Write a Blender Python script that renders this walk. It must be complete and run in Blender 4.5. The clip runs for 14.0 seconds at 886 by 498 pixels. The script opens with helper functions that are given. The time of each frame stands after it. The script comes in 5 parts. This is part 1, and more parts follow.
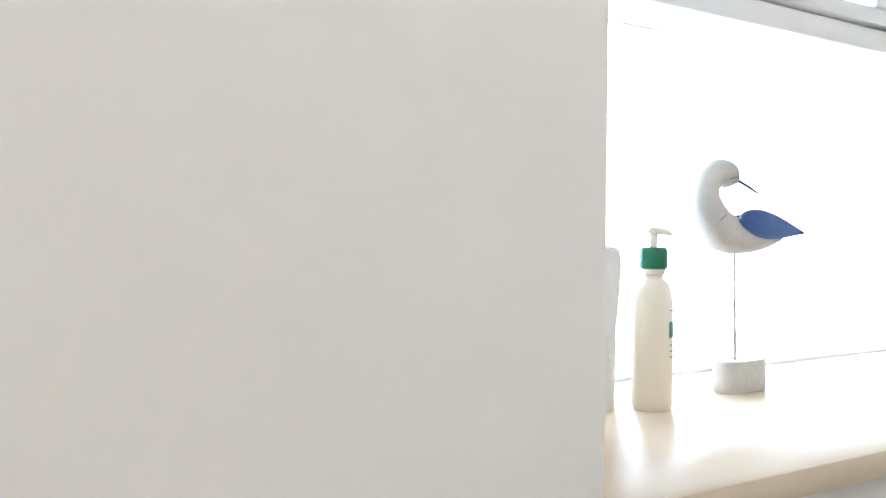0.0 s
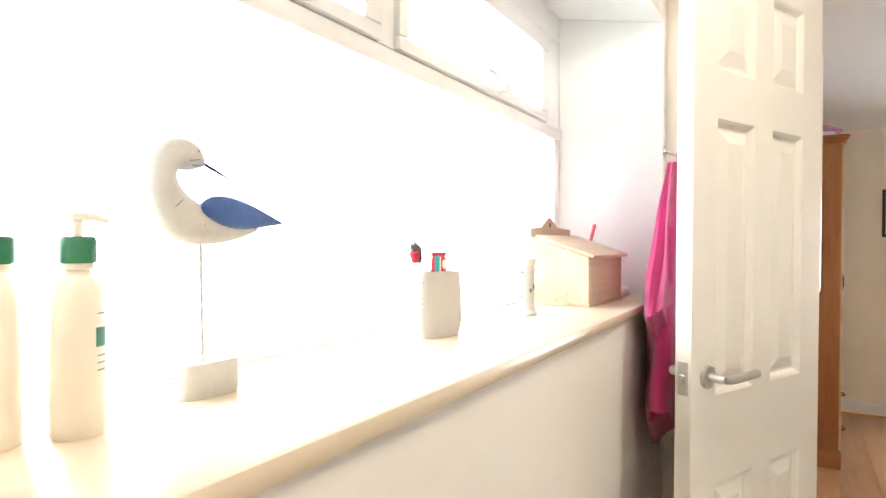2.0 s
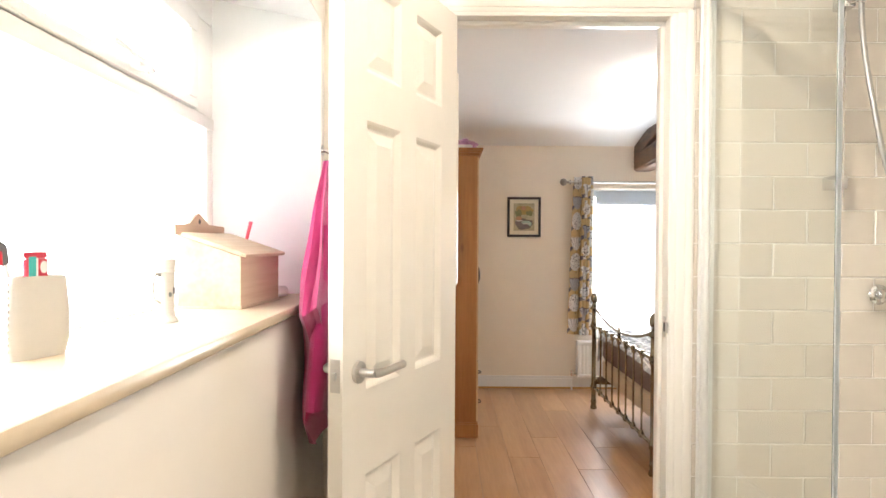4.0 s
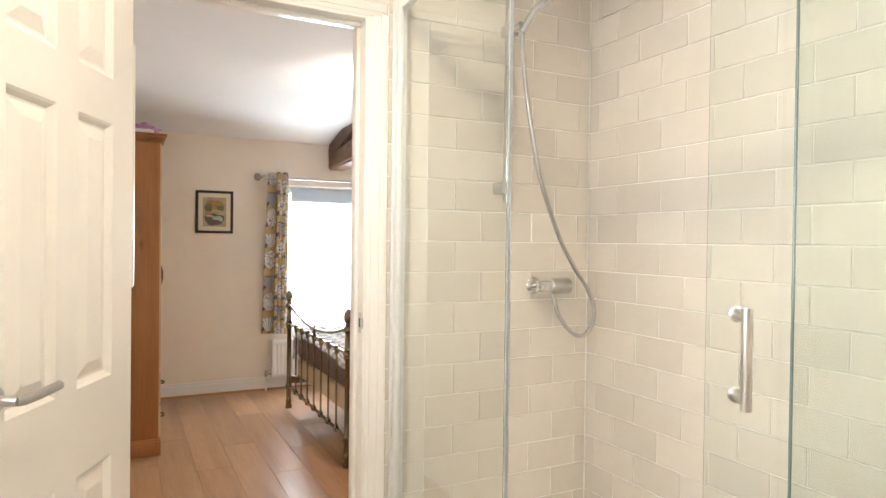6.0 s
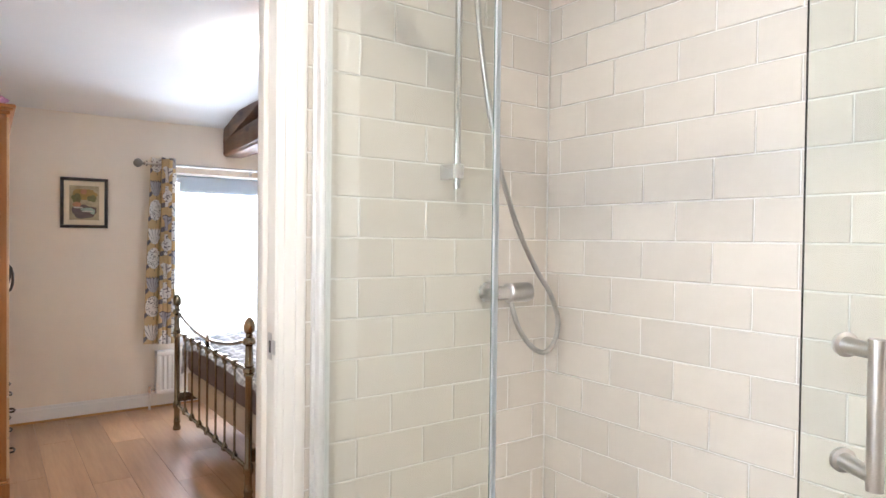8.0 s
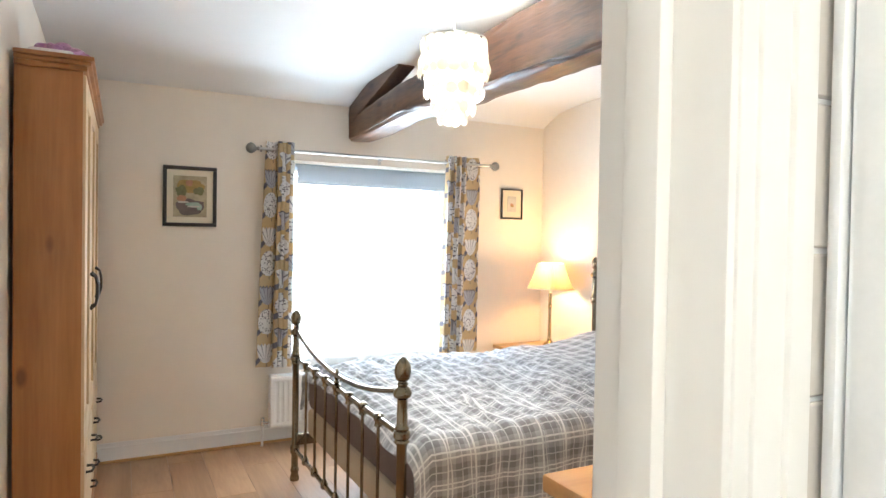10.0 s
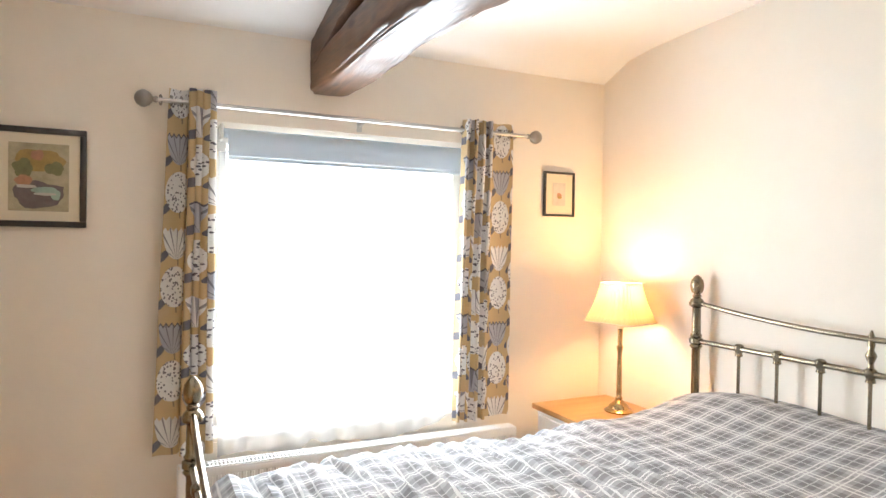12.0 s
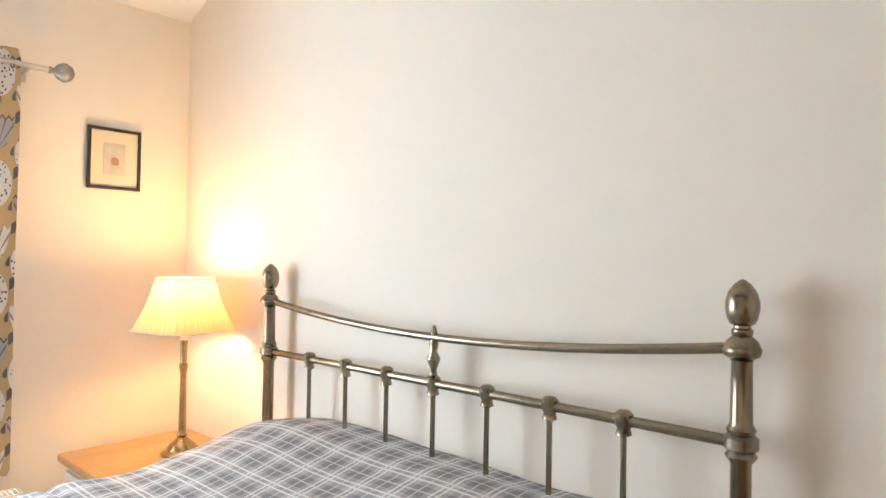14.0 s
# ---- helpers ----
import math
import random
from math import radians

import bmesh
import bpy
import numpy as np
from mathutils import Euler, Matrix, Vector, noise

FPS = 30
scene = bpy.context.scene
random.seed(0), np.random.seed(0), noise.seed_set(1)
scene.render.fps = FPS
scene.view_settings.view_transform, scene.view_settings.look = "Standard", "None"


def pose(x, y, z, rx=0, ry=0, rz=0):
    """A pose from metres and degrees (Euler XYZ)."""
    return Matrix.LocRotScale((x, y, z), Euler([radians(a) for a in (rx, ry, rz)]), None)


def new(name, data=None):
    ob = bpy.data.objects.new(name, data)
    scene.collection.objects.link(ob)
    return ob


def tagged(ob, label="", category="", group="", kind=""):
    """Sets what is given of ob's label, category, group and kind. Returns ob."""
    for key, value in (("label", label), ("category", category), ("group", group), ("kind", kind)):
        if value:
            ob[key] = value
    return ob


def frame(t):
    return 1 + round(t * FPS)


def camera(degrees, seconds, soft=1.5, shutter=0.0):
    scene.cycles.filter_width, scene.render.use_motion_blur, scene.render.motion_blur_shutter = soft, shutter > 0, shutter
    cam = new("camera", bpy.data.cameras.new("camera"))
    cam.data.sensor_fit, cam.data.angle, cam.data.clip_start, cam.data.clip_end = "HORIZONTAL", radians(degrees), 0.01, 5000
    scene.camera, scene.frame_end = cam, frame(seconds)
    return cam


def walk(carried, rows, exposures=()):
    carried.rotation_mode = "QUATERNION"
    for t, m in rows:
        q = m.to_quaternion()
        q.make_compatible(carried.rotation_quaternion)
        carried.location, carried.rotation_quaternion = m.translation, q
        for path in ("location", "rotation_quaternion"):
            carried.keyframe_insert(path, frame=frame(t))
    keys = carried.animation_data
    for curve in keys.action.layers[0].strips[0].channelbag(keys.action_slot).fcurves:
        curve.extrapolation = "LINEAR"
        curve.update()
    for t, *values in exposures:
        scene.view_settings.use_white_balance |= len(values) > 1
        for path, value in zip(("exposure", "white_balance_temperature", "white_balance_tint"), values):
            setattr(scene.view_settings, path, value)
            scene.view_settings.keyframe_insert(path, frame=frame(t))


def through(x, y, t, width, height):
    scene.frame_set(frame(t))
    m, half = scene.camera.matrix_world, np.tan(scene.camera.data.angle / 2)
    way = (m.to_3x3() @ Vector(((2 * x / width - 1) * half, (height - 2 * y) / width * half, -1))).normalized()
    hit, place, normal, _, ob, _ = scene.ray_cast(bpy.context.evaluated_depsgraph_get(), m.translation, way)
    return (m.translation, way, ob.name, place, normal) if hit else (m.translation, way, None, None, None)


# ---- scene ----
cam = camera(69.8, 14.0)
METRES, EYE, TILT, LEAN, TURN = 4.6, 1.33, 0.0, 0.0, -25.6
EXPOSURES = [(0.0, -0.46, 5300, 9), (0.5, -0.42, 5400, 9), (1.0, -0.40, 6200, 10), (1.5, -0.14, 6350, 12), (2.0, 0.03, 6350, 12), (3.0, 0.20, 6450, 12), (5.5, 0.20, 6500, 12), (6.0, 0.12, 6450, 12), (6.5, 0.10, 5580, 13),
             (7.2, 0.10, 5520, 14), (9.3, 0.10, 6150, 9), (10.0, 0.12, 5750, 6), (11.0, 0.14, 5950, 6), (12.0, 0.12, 6300, 10), (13.0, 0.07, 6500, 11), (14.0, 0.03, 6000, 8)]
ROWS = [
    (0.0, 0.0, 0.0, 0.0, 0.0, -0.68, -0.4),
    (0.5, 0.008, 0.0049, -0.0013, -10.19, -0.58, -0.09),
    (1.0, 0.0167, 0.007, -0.0013, -18.49, -0.66, -0.2),
    (1.5, 0.0248, 0.0087, -0.0013, -26.92, -0.7, -0.22),
    (2.0, 0.0321, 0.0093, -0.0013, -35.51, -0.75, -0.29),
    (2.5, 0.0378, 0.01, -0.0008, -42.92, -0.86, -0.5),
    (3.0, 0.0426, 0.0106, -0.0018, -50.1, -0.78, -0.43),
    (5.5, 0.0579, 0.0109, -0.0013, -84.66, -0.68, -0.64),
    (6.0, 0.0625, 0.0145, -0.0021, -91.21, -0.66, -0.72),
    (6.5, 0.0731, 0.0203, -0.0027, -96.96, -0.69, -0.66),
    (7.0, 0.093, 0.0266, -0.0029, -101.16, -0.81, -0.63),
    (9.5, 0.3293, 0.0678, 0.0009, -93.83, -1.1, -0.83),
    (10.0, 0.4031, 0.0983, -0.0008, -91.27, -1.03, -0.97),
    (10.5, 0.4832, 0.1283, 0.0047, -90.99, -1.04, -1.11),
    (11.0, 0.5756, 0.1476, 0.0067, -90.28, -1.07, -1.08),
    (11.5, 0.6667, 0.1335, 0.0092, -89.72, -1.07, -1.08),
    (12.0, 0.7387, 0.0902, 0.0034, -89.89, -0.85, -0.96),
    (12.5, 0.7883, 0.0378, -0.0027, -90.11, -0.55, -0.93),
    (13.0, 0.8221, -0.009, -0.0061, -93.49, -0.32, -1.04),
    (13.5, 0.8499, -0.0545, -0.0144, -101.96, 0.44, -1.02),
    (14.0, 0.8715, -0.0867, -0.0198, -112.77, 0.83, -1.01),
]
walk(cam, [(t, pose(0, 0, EYE, TILT, LEAN, TURN) @ pose(METRES * x, METRES * y, METRES * z, 90 + pitch, roll, yaw)) for t, x, y, z, yaw, pitch, roll in ROWS],
     exposures=EXPOSURES)

# ---- world and lights ----
world = bpy.data.worlds.new("world")
scene.world = world
world.use_nodes = True
wn = world.node_tree
sky = wn.nodes.new("ShaderNodeTexSky")
sky.sky_type, sky.sun_disc, sky.sun_elevation, sky.sun_rotation = "NISHITA", False, radians(40), radians(200)
wn.links.new(sky.outputs[0], wn.nodes["Background"].inputs["Color"])
wn.nodes["Background"].inputs["Strength"].default_value = 0.12


def lamp(name, kind, m, power, colour=(1, 1, 1), size=0.1, size_y=None):
    d = bpy.data.lights.new(name, kind)
    d.energy, d.color = power, colour
    if kind == "AREA":
        d.shape, d.size, d.size_y = "RECTANGLE", size, size_y or size
    else:
        d.shadow_soft_size = size
    ob = new(name, d)
    ob.matrix_world = m
    return ob


lamp("bathroom_window_light", "AREA", pose(1.07, 0.68, 1.55, -90, 0, 0), 28, (0.93, 0.97, 1.0), 1.6, 0.7)
lamp("bedroom_window_light", "AREA", pose(5.998, -1.97, 1.12, 90, 0, 90), 57, (0.83, 0.925, 1.0), 1.19, 1.10)
SPOTS = [(-0.25, -0.75), (1.30, -0.42)]      # recessed lamps in the bathroom ceiling
for (sx, sy), watts in zip(SPOTS, (18, 12)):
    lamp("bathroom_spot", "AREA", pose(sx, sy, 2.385), watts, (1.0, 0.885, 0.72), 0.07)
lamp("pendant_bulb", "POINT", pose(4.1, -1.56, 1.985), 115, (1.0, 0.91, 0.79), 0.06)
lamp("bedside_bulb", "POINT", pose(5.6, -3.16, 1.105), 21, (1.0, 0.58, 0.23), 0.055)
lamp("chest_lamp_bulb", "POINT", pose(2.57, -1.32, 1.40), 22, (1.0, 0.66, 0.30), 0.03)

# ---- materials ----


def mat(name, colour, rough=0.5, metal=0.0, vary=0.08, scale=6.0, bump=0.0, bump_scale=60.0, emit=0.0, trans=0.0, coat=0.0, second=None, random_vary=0.0, sheen=0.0):
    """A surface with two scales of variation in colour, and fine relief."""
    m = bpy.data.materials.new(name)
    m.use_nodes = True
    n, l = m.node_tree.nodes, m.node_tree.links
    p = n["Principled BSDF"]
    tc = n.new("ShaderNodeTexCoord")
    big, fine = n.new("ShaderNodeTexNoise"), n.new("ShaderNodeTexNoise")
    big.inputs["Scale"].default_value, fine.inputs["Scale"].default_value = scale, scale * 9
    big.inputs["Detail"].default_value = 4
    l.new(tc.outputs["Object"], big.inputs["Vector"]), l.new(tc.outputs["Object"], fine.inputs["Vector"])
    mean = n.new("ShaderNodeMath")
    mean.operation = "MULTIPLY_ADD"
    l.new(fine.outputs["Fac"], mean.inputs[0]), l.new(big.outputs["Fac"], mean.inputs[2])
    mean.inputs[1].default_value = 0.35
    ramp = n.new("ShaderNodeMapRange")
    ramp.inputs["From Min"].default_value, ramp.inputs["From Max"].default_value = 0.42, 0.95
    l.new(mean.outputs[0], ramp.inputs["Value"])
    mix = n.new("ShaderNodeMix")
    mix.data_type = "RGBA"
    second = second or tuple(c * (1 - 2 * vary) for c in colour)
    mix.inputs["A"].default_value, mix.inputs["B"].default_value = (*colour, 1), (*second, 1)
    l.new(ramp.outputs[0], mix.inputs["Factor"])
    out = mix.outputs["Result"]
    if random_vary:
        info, hsv = n.new("ShaderNodeObjectInfo"), n.new("ShaderNodeHueSaturation")
        mr = n.new("ShaderNodeMapRange")
        mr.inputs["To Min"].default_value, mr.inputs["To Max"].default_value = 1 - random_vary, 1 + random_vary
        l.new(info.outputs["Random"], mr.inputs["Value"]), l.new(mr.outputs[0], hsv.inputs["Value"])
        l.new(out, hsv.inputs["Color"])
        out = hsv.outputs["Color"]
    l.new(out, p.inputs["Base Color"])
    p.inputs["Roughness"].default_value, p.inputs["Metallic"].default_value = rough, metal
    p.inputs["Transmission Weight"].default_value, p.inputs["Coat Weight"].default_value = trans, coat
    p.inputs["Sheen Weight"].default_value = sheen
    if emit:
        l.new(out, p.inputs["Emission Color"])
        p.inputs["Emission Strength"].default_value = emit
    if bump:
        bt, b = n.new("ShaderNodeTexNoise"), n.new("ShaderNodeBump")
        bt.inputs["Scale"].default_value, bt.inputs["Detail"].default_value = bump_scale, 5
        b.inputs["Strength"].default_value, b.inputs["Distance"].default_value = bump, 0.004
        l.new(tc.outputs["Object"], bt.inputs["Vector"]), l.new(bt.outputs["Fac"], b.inputs["Height"])
        l.new(b.outputs[0], p.inputs["Normal"])
    return m


def wood(name, light, dark, axis="z", rough=0.45, ring=9.0, stretch=14.0, knots=True, random_vary=0.0, bump=0.15):
    """Wood with grain along one axis of the object, and a few knots."""
    m = bpy.data.materials.new(name)
    m.use_nodes = True
    n, l = m.node_tree.nodes, m.node_tree.links
    p = n["Principled BSDF"]
    tc, mp = n.new("ShaderNodeTexCoord"), n.new("ShaderNodeMapping")
    sc = [ring, ring, ring]
    sc["xyz".index(axis)] = ring / stretch
    mp.inputs["Scale"].default_value = sc
    l.new(tc.outputs["Object"], mp.inputs["Vector"])
    info = n.new("ShaderNodeObjectInfo")
    off = n.new("ShaderNodeVectorMath")
    off.operation = "MULTIPLY_ADD"
    comb = n.new("ShaderNodeCombineXYZ")
    for k in range(3):
        l.new(info.outputs["Random"], comb.inputs[k])
    off.inputs[1].default_value = (37, 53, 71)
    l.new(comb.outputs[0], off.inputs[0]), l.new(mp.outputs[0], off.inputs[2])
    grain, fine = n.new("ShaderNodeTexNoise"), n.new("ShaderNodeTexNoise")
    grain.inputs["Scale"].default_value, grain.inputs["Detail"].default_value, grain.inputs["Distortion"].default_value = 1.0, 5, 0.8
    fine.inputs["Scale"].default_value, fine.inputs["Detail"].default_value = 9.0, 3
    l.new(off.outputs[0], grain.inputs["Vector"]), l.new(off.outputs[0], fine.inputs["Vector"])
    add = n.new("ShaderNodeMath")
    add.operation = "MULTIPLY_ADD"
    add.inputs[1].default_value = 0.45
    l.new(fine.outputs["Fac"], add.inputs[0]), l.new(grain.outputs["Fac"], add.inputs[2])
    mr = n.new("ShaderNodeMapRange")
    mr.inputs["From Min"].default_value, mr.inputs["From Max"].default_value = 0.45, 1.0
    l.new(add.outputs[0], mr.inputs["Value"])
    mix = n.new("ShaderNodeMix")
    mix.data_type = "RGBA"
    mix.inputs["A"].default_value, mix.inputs["B"].default_value = (*light, 1), (*dark, 1)
    l.new(mr.outputs[0], mix.inputs["Factor"])
    out = mix.outputs["Result"]
    if knots:
        km, v = n.new("ShaderNodeMapping"), n.new("ShaderNodeTexVoronoi")
        ks = [7.0, 7.0, 7.0]
        ks["xyz".index(axis)] = 3.2
        km.inputs["Scale"].default_value = ks
        v.inputs["Scale"].default_value = 1.0
        l.new(tc.outputs["Object"], km.inputs["Vector"]), l.new(km.outputs[0], v.inputs["Vector"])
        kr = n.new("ShaderNodeMapRange")
        kr.inputs["From Min"].default_value, kr.inputs["From Max"].default_value = 0.07, 0.15
        kr.inputs["To Min"].default_value, kr.inputs["To Max"].default_value = 0.8, 0.0
        l.new(v.outputs["Distance"], kr.inputs["Value"])
        mk = n.new("ShaderNodeMix")
        mk.data_type = "RGBA"
        l.new(out, mk.inputs["A"])
        mk.inputs["B"].default_value = (*[c * 0.4 for c in dark], 1)
        l.new(kr.outputs[0], mk.inputs["Factor"])
        out = mk.outputs["Result"]
    if random_vary:
        hsv, rr = n.new("ShaderNodeHueSaturation"), n.new("ShaderNodeMapRange")
        rr.inputs["To Min"].default_value, rr.inputs["To Max"].default_value = 1 - random_vary, 1 + random_vary
        l.new(info.outputs["Random"], rr.inputs["Value"]), l.new(rr.outputs[0], hsv.inputs["Value"]), l.new(out, hsv.inputs["Color"])
        out = hsv.outputs["Color"]
    l.new(out, p.inputs["Base Color"])
    p.inputs["Roughness"].default_value = rough
    b = n.new("ShaderNodeBump")
    b.inputs["Strength"].default_value, b.inputs["Distance"].default_value = bump, 0.003
    l.new(add.outputs[0], b.inputs["Height"]), l.new(b.outputs[0], p.inputs["Normal"])
    return m


def glass_mat(name, colour, rough=0.0):
    m = bpy.data.materials.new(name)
    m.use_nodes = True
    p = m.node_tree.nodes["Principled BSDF"]
    p.inputs["Base Color"].default_value = (*colour, 1)
    p.inputs["Transmission Weight"].default_value, p.inputs["Roughness"].default_value, p.inputs["IOR"].default_value = 1.0, rough, 1.45
    return m


M_WALL_BATH = mat("bathroom_paint", (0.80, 0.75, 0.68), 0.6, vary=0.02, scale=1.5, bump=0.05, bump_scale=90)
M_WALL_BED = mat("bedroom_paint", (0.85, 0.775, 0.67), 0.75, vary=0.025, scale=1.3, bump=0.08, bump_scale=70)
M_CEIL = mat("ceiling_paint", (0.82, 0.81, 0.79), 0.8, vary=0.02, scale=1.2, bump=0.06, bump_scale=50)
M_REVEAL = mat("reveal_paint", (0.80, 0.82, 0.81), 0.6, vary=0.02, scale=2)
M_GLOSS = mat("white_gloss_paint", (0.82, 0.78, 0.71), 0.28, vary=0.02, scale=3, bump=0.03, bump_scale=40)
M_UPVC = mat("white_frame", (0.81, 0.805, 0.78), 0.3, vary=0.01, scale=3)
M_SILL = mat("cream_sill_board", (0.66, 0.55, 0.40), 0.27, vary=0.05, scale=5, bump=0.02)
M_CHROME = mat("chrome", (0.72, 0.72, 0.72), 0.12, 1.0, vary=0.03, scale=20)
M_SATIN = mat("satin_aluminium", (0.86, 0.845, 0.81), 0.36, 0.35, vary=0.04, scale=25)
M_STEEL = mat("brushed_steel", (0.60, 0.58, 0.55), 0.3, 1.0, vary=0.05, scale=30)
M_LAMP_BRASS = mat("polished_brass", (0.47, 0.34, 0.17), 0.24, 1.0, vary=0.12, scale=12, second=(0.28, 0.19, 0.09))
M_BRASS = mat("antique_brass", (0.31, 0.262, 0.188), 0.27, 1.0, vary=0.18, scale=9, second=(0.20, 0.17, 0.12), bump=0.05, bump_scale=120)
M_IRON = mat("dark_iron", (0.06, 0.055, 0.05), 0.45, 0.8, vary=0.1, scale=30)
M_GLASS = glass_mat("clear_glass", (0.89, 0.932, 0.905))
M_PANE = glass_mat("window_glass", (0.98, 0.99, 0.99))
M_TILE = mat("glazed_wall_tile", (0.69, 0.625, 0.54), 0.09, vary=0.03, scale=7, bump=0.12, bump_scale=9, random_vary=0.06, coat=0.3)
M_GROUT = mat("grout", (0.86, 0.83, 0.77), 0.85, vary=0.05, scale=30)
M_PINE = wood("orange_pine", (0.43, 0.195, 0.064), (0.27, 0.108, 0.034), "z")
M_PINE_FRONT = wood("cream_washed_pine", (0.66, 0.50, 0.30), (0.52, 0.36, 0.19), "z")
M_TOP = wood("honey_oak_top", (0.55, 0.32, 0.12), (0.40, 0.21, 0.075), "y", knots=False, rough=0.35)
M_FLOOR = wood("oak_laminate", (0.48, 0.285, 0.155), (0.32, 0.175, 0.088), "x", rough=0.30, ring=8, stretch=13, knots=False, random_vary=0.08, bump=0.05)
M_BEAM = wood("aged_oak_beam", (0.165, 0.076, 0.034), (0.016, 0.011, 0.010), "x", rough=0.40, ring=13, stretch=11, knots=True, bump=0.9)
M_WHITE = mat("white_enamel", (0.82, 0.81, 0.79), 0.35, vary=0.02, scale=5)
M_BOTTLE = mat("cream_plastic", (0.80, 0.72, 0.58), 0.35, vary=0.03, scale=10)
M_GREEN = mat("green_plastic", (0.02, 0.16, 0.07), 0.35, vary=0.08, scale=20)
M_CANVAS = mat("white_canvas", (0.80, 0.77, 0.71), 0.9, vary=0.04, scale=12, bump=0.35, bump_scale=28)
M_PINK = mat("pink_towelling", (0.44, 0.022, 0.125), 0.95, vary=0.12, scale=9, bump=0.6, bump_scale=300, sheen=0.3)
M_BIRD = mat("worn_white_paint", (0.60, 0.565, 0.51), 0.7, vary=0.10, scale=22, bump=0.4, bump_scale=60)
M_BLUE = mat("worn_blue_paint", (0.045, 0.11, 0.34), 0.55, vary=0.25, scale=24, bump=0.3, bump_scale=50)
M_NAVY = mat("navy_paint", (0.02, 0.02, 0.07), 0.5, vary=0.1)
M_BOXWOOD = wood("pale_scrubbed_wood", (0.54, 0.43, 0.31), (0.36, 0.265, 0.175), "x", knots=False, rough=0.7)
M_MAUVE = mat("mauve_valance", (0.21, 0.155, 0.15), 0.9, vary=0.1, scale=8, bump=0.3, bump_scale=200)
M_BASE = mat("cream_bed_base", (0.62, 0.52, 0.40), 0.9, vary=0.06, scale=8, bump=0.3, bump_scale=200)
# picture frames; also the painted dark of the latch and hanging holes
M_BLACK = mat("black_frame_and_hole_shade", (0.025, 0.02, 0.018), 0.4, vary=0.1, scale=30)
M_MOUNT = mat("ivory_mount", (0.74, 0.67, 0.52), 0.8, vary=0.03, scale=10)
M_BULB = mat("lit_bulb", (1.0, 0.85, 0.6), 0.5, vary=0.0, emit=12)
M_CERAMIC = mat("cream_ceramic", (0.56, 0.53, 0.485), 0.3, vary=0.03, scale=20)
M_HOSE = mat("ribbed_steel_hose", (0.50, 0.48, 0.45), 0.33, 1.0, vary=0.08, scale=30)
M_PEWTER = mat("dull_pewter", (0.34, 0.32, 0.29), 0.35, 1.0, vary=0.08, scale=30)
M_RED = mat("red_plastic", (0.6, 0.02, 0.05), 0.4)
M_TEAL = mat("teal_print", (0.02, 0.42, 0.40), 0.4)
M_GREY = mat("grey_plastic", (0.12, 0.12, 0.13), 0.4)
M_DARKFLOOR = mat("bathroom_vinyl", (0.35, 0.30, 0.25), 0.5, vary=0.08, scale=6)
M_SKYCARD = bpy.data.materials.new("bright_overcast")
M_SKYCARD.use_nodes = True
_p = M_SKYCARD.node_tree.nodes["Principled BSDF"]
_p.inputs["Base Color"].default_value = (0.8, 0.85, 0.9, 1)
_p.inputs["Emission Color"].default_value, _p.inputs["Emission Strength"].default_value = (0.95, 0.98, 1.0, 1), 5.0


def shade_mat(name, colour, glow, through=0.42):
    """Pleated lampshade cloth, through which the bulb's light shows."""
    m = bpy.data.materials.new(name)
    m.use_nodes = True
    n, l = m.node_tree.nodes, m.node_tree.links
    p = n["Principled BSDF"]
    p.inputs["Base Color"].default_value, p.inputs["Roughness"].default_value = (*colour, 1), 0.9
    tr, mx = n.new("ShaderNodeBsdfTranslucent"), n.new("ShaderNodeMixShader")
    tr.inputs["Color"].default_value = (*glow, 1)
    mx.inputs["Fac"].default_value = through
    l.new(p.outputs[0], mx.inputs[1]), l.new(tr.outputs[0], mx.inputs[2])
    l.new(mx.outputs[0], n["Material Output"].inputs["Surface"])
    return m


M_SHEER = shade_mat("sheer_voile", (0.86, 0.87, 0.88), (0.93, 0.94, 0.95))
_n, _l = M_SHEER.node_tree.nodes, M_SHEER.node_tree.links
_clear, _mix = _n.new("ShaderNodeBsdfTransparent"), _n.new("ShaderNodeMixShader")
_cloth = _n["Material Output"].inputs["Surface"].links[0].from_socket
_mix.inputs["Fac"].default_value = 0.62
_l.new(_cloth, _mix.inputs[1]), _l.new(_clear.outputs[0], _mix.inputs[2]), _l.new(_mix.outputs[0], _n["Material Output"].inputs["Surface"])
M_BLIND = shade_mat("grey_blind", (0.60, 0.65, 0.70), (0.66, 0.75, 0.84), 0.30)
M_CAPIZ = shade_mat("capiz_shell", (0.90, 0.87, 0.80), (0.92, 0.89, 0.82), 0.66)
M_SHADE = shade_mat("cream_pleated_silk", (0.74, 0.60, 0.38), (0.62, 0.42, 0.19), 0.34)


class Nodes:
    """Short notation for math nodes."""

    def __init__(self, m):
        self.n, self.l = m.node_tree.nodes, m.node_tree.links

    def op(self, kind, a, b=None, c=None):
        x = self.n.new("ShaderNodeMath")
        x.operation = kind
        for k, v in enumerate((a, b, c)):
            if v is None:
                continue
            if isinstance(v, (int, float)):
                x.inputs[k].default_value = v
            else:
                self.l.new(v, x.inputs[k])
        return x.outputs[0]

    def mix(self, fac, a, b):
        x = self.n.new("ShaderNodeMix")
        x.data_type = "RGBA"
        for key, v in (("Factor", fac), ("A", a), ("B", b)):
            if isinstance(v, tuple):
                x.inputs[key].default_value = (*v, 1)
            elif isinstance(v, (int, float)):
                x.inputs[key].default_value = v
            else:
                self.l.new(v, x.inputs[key])
        return x.outputs["Result"]


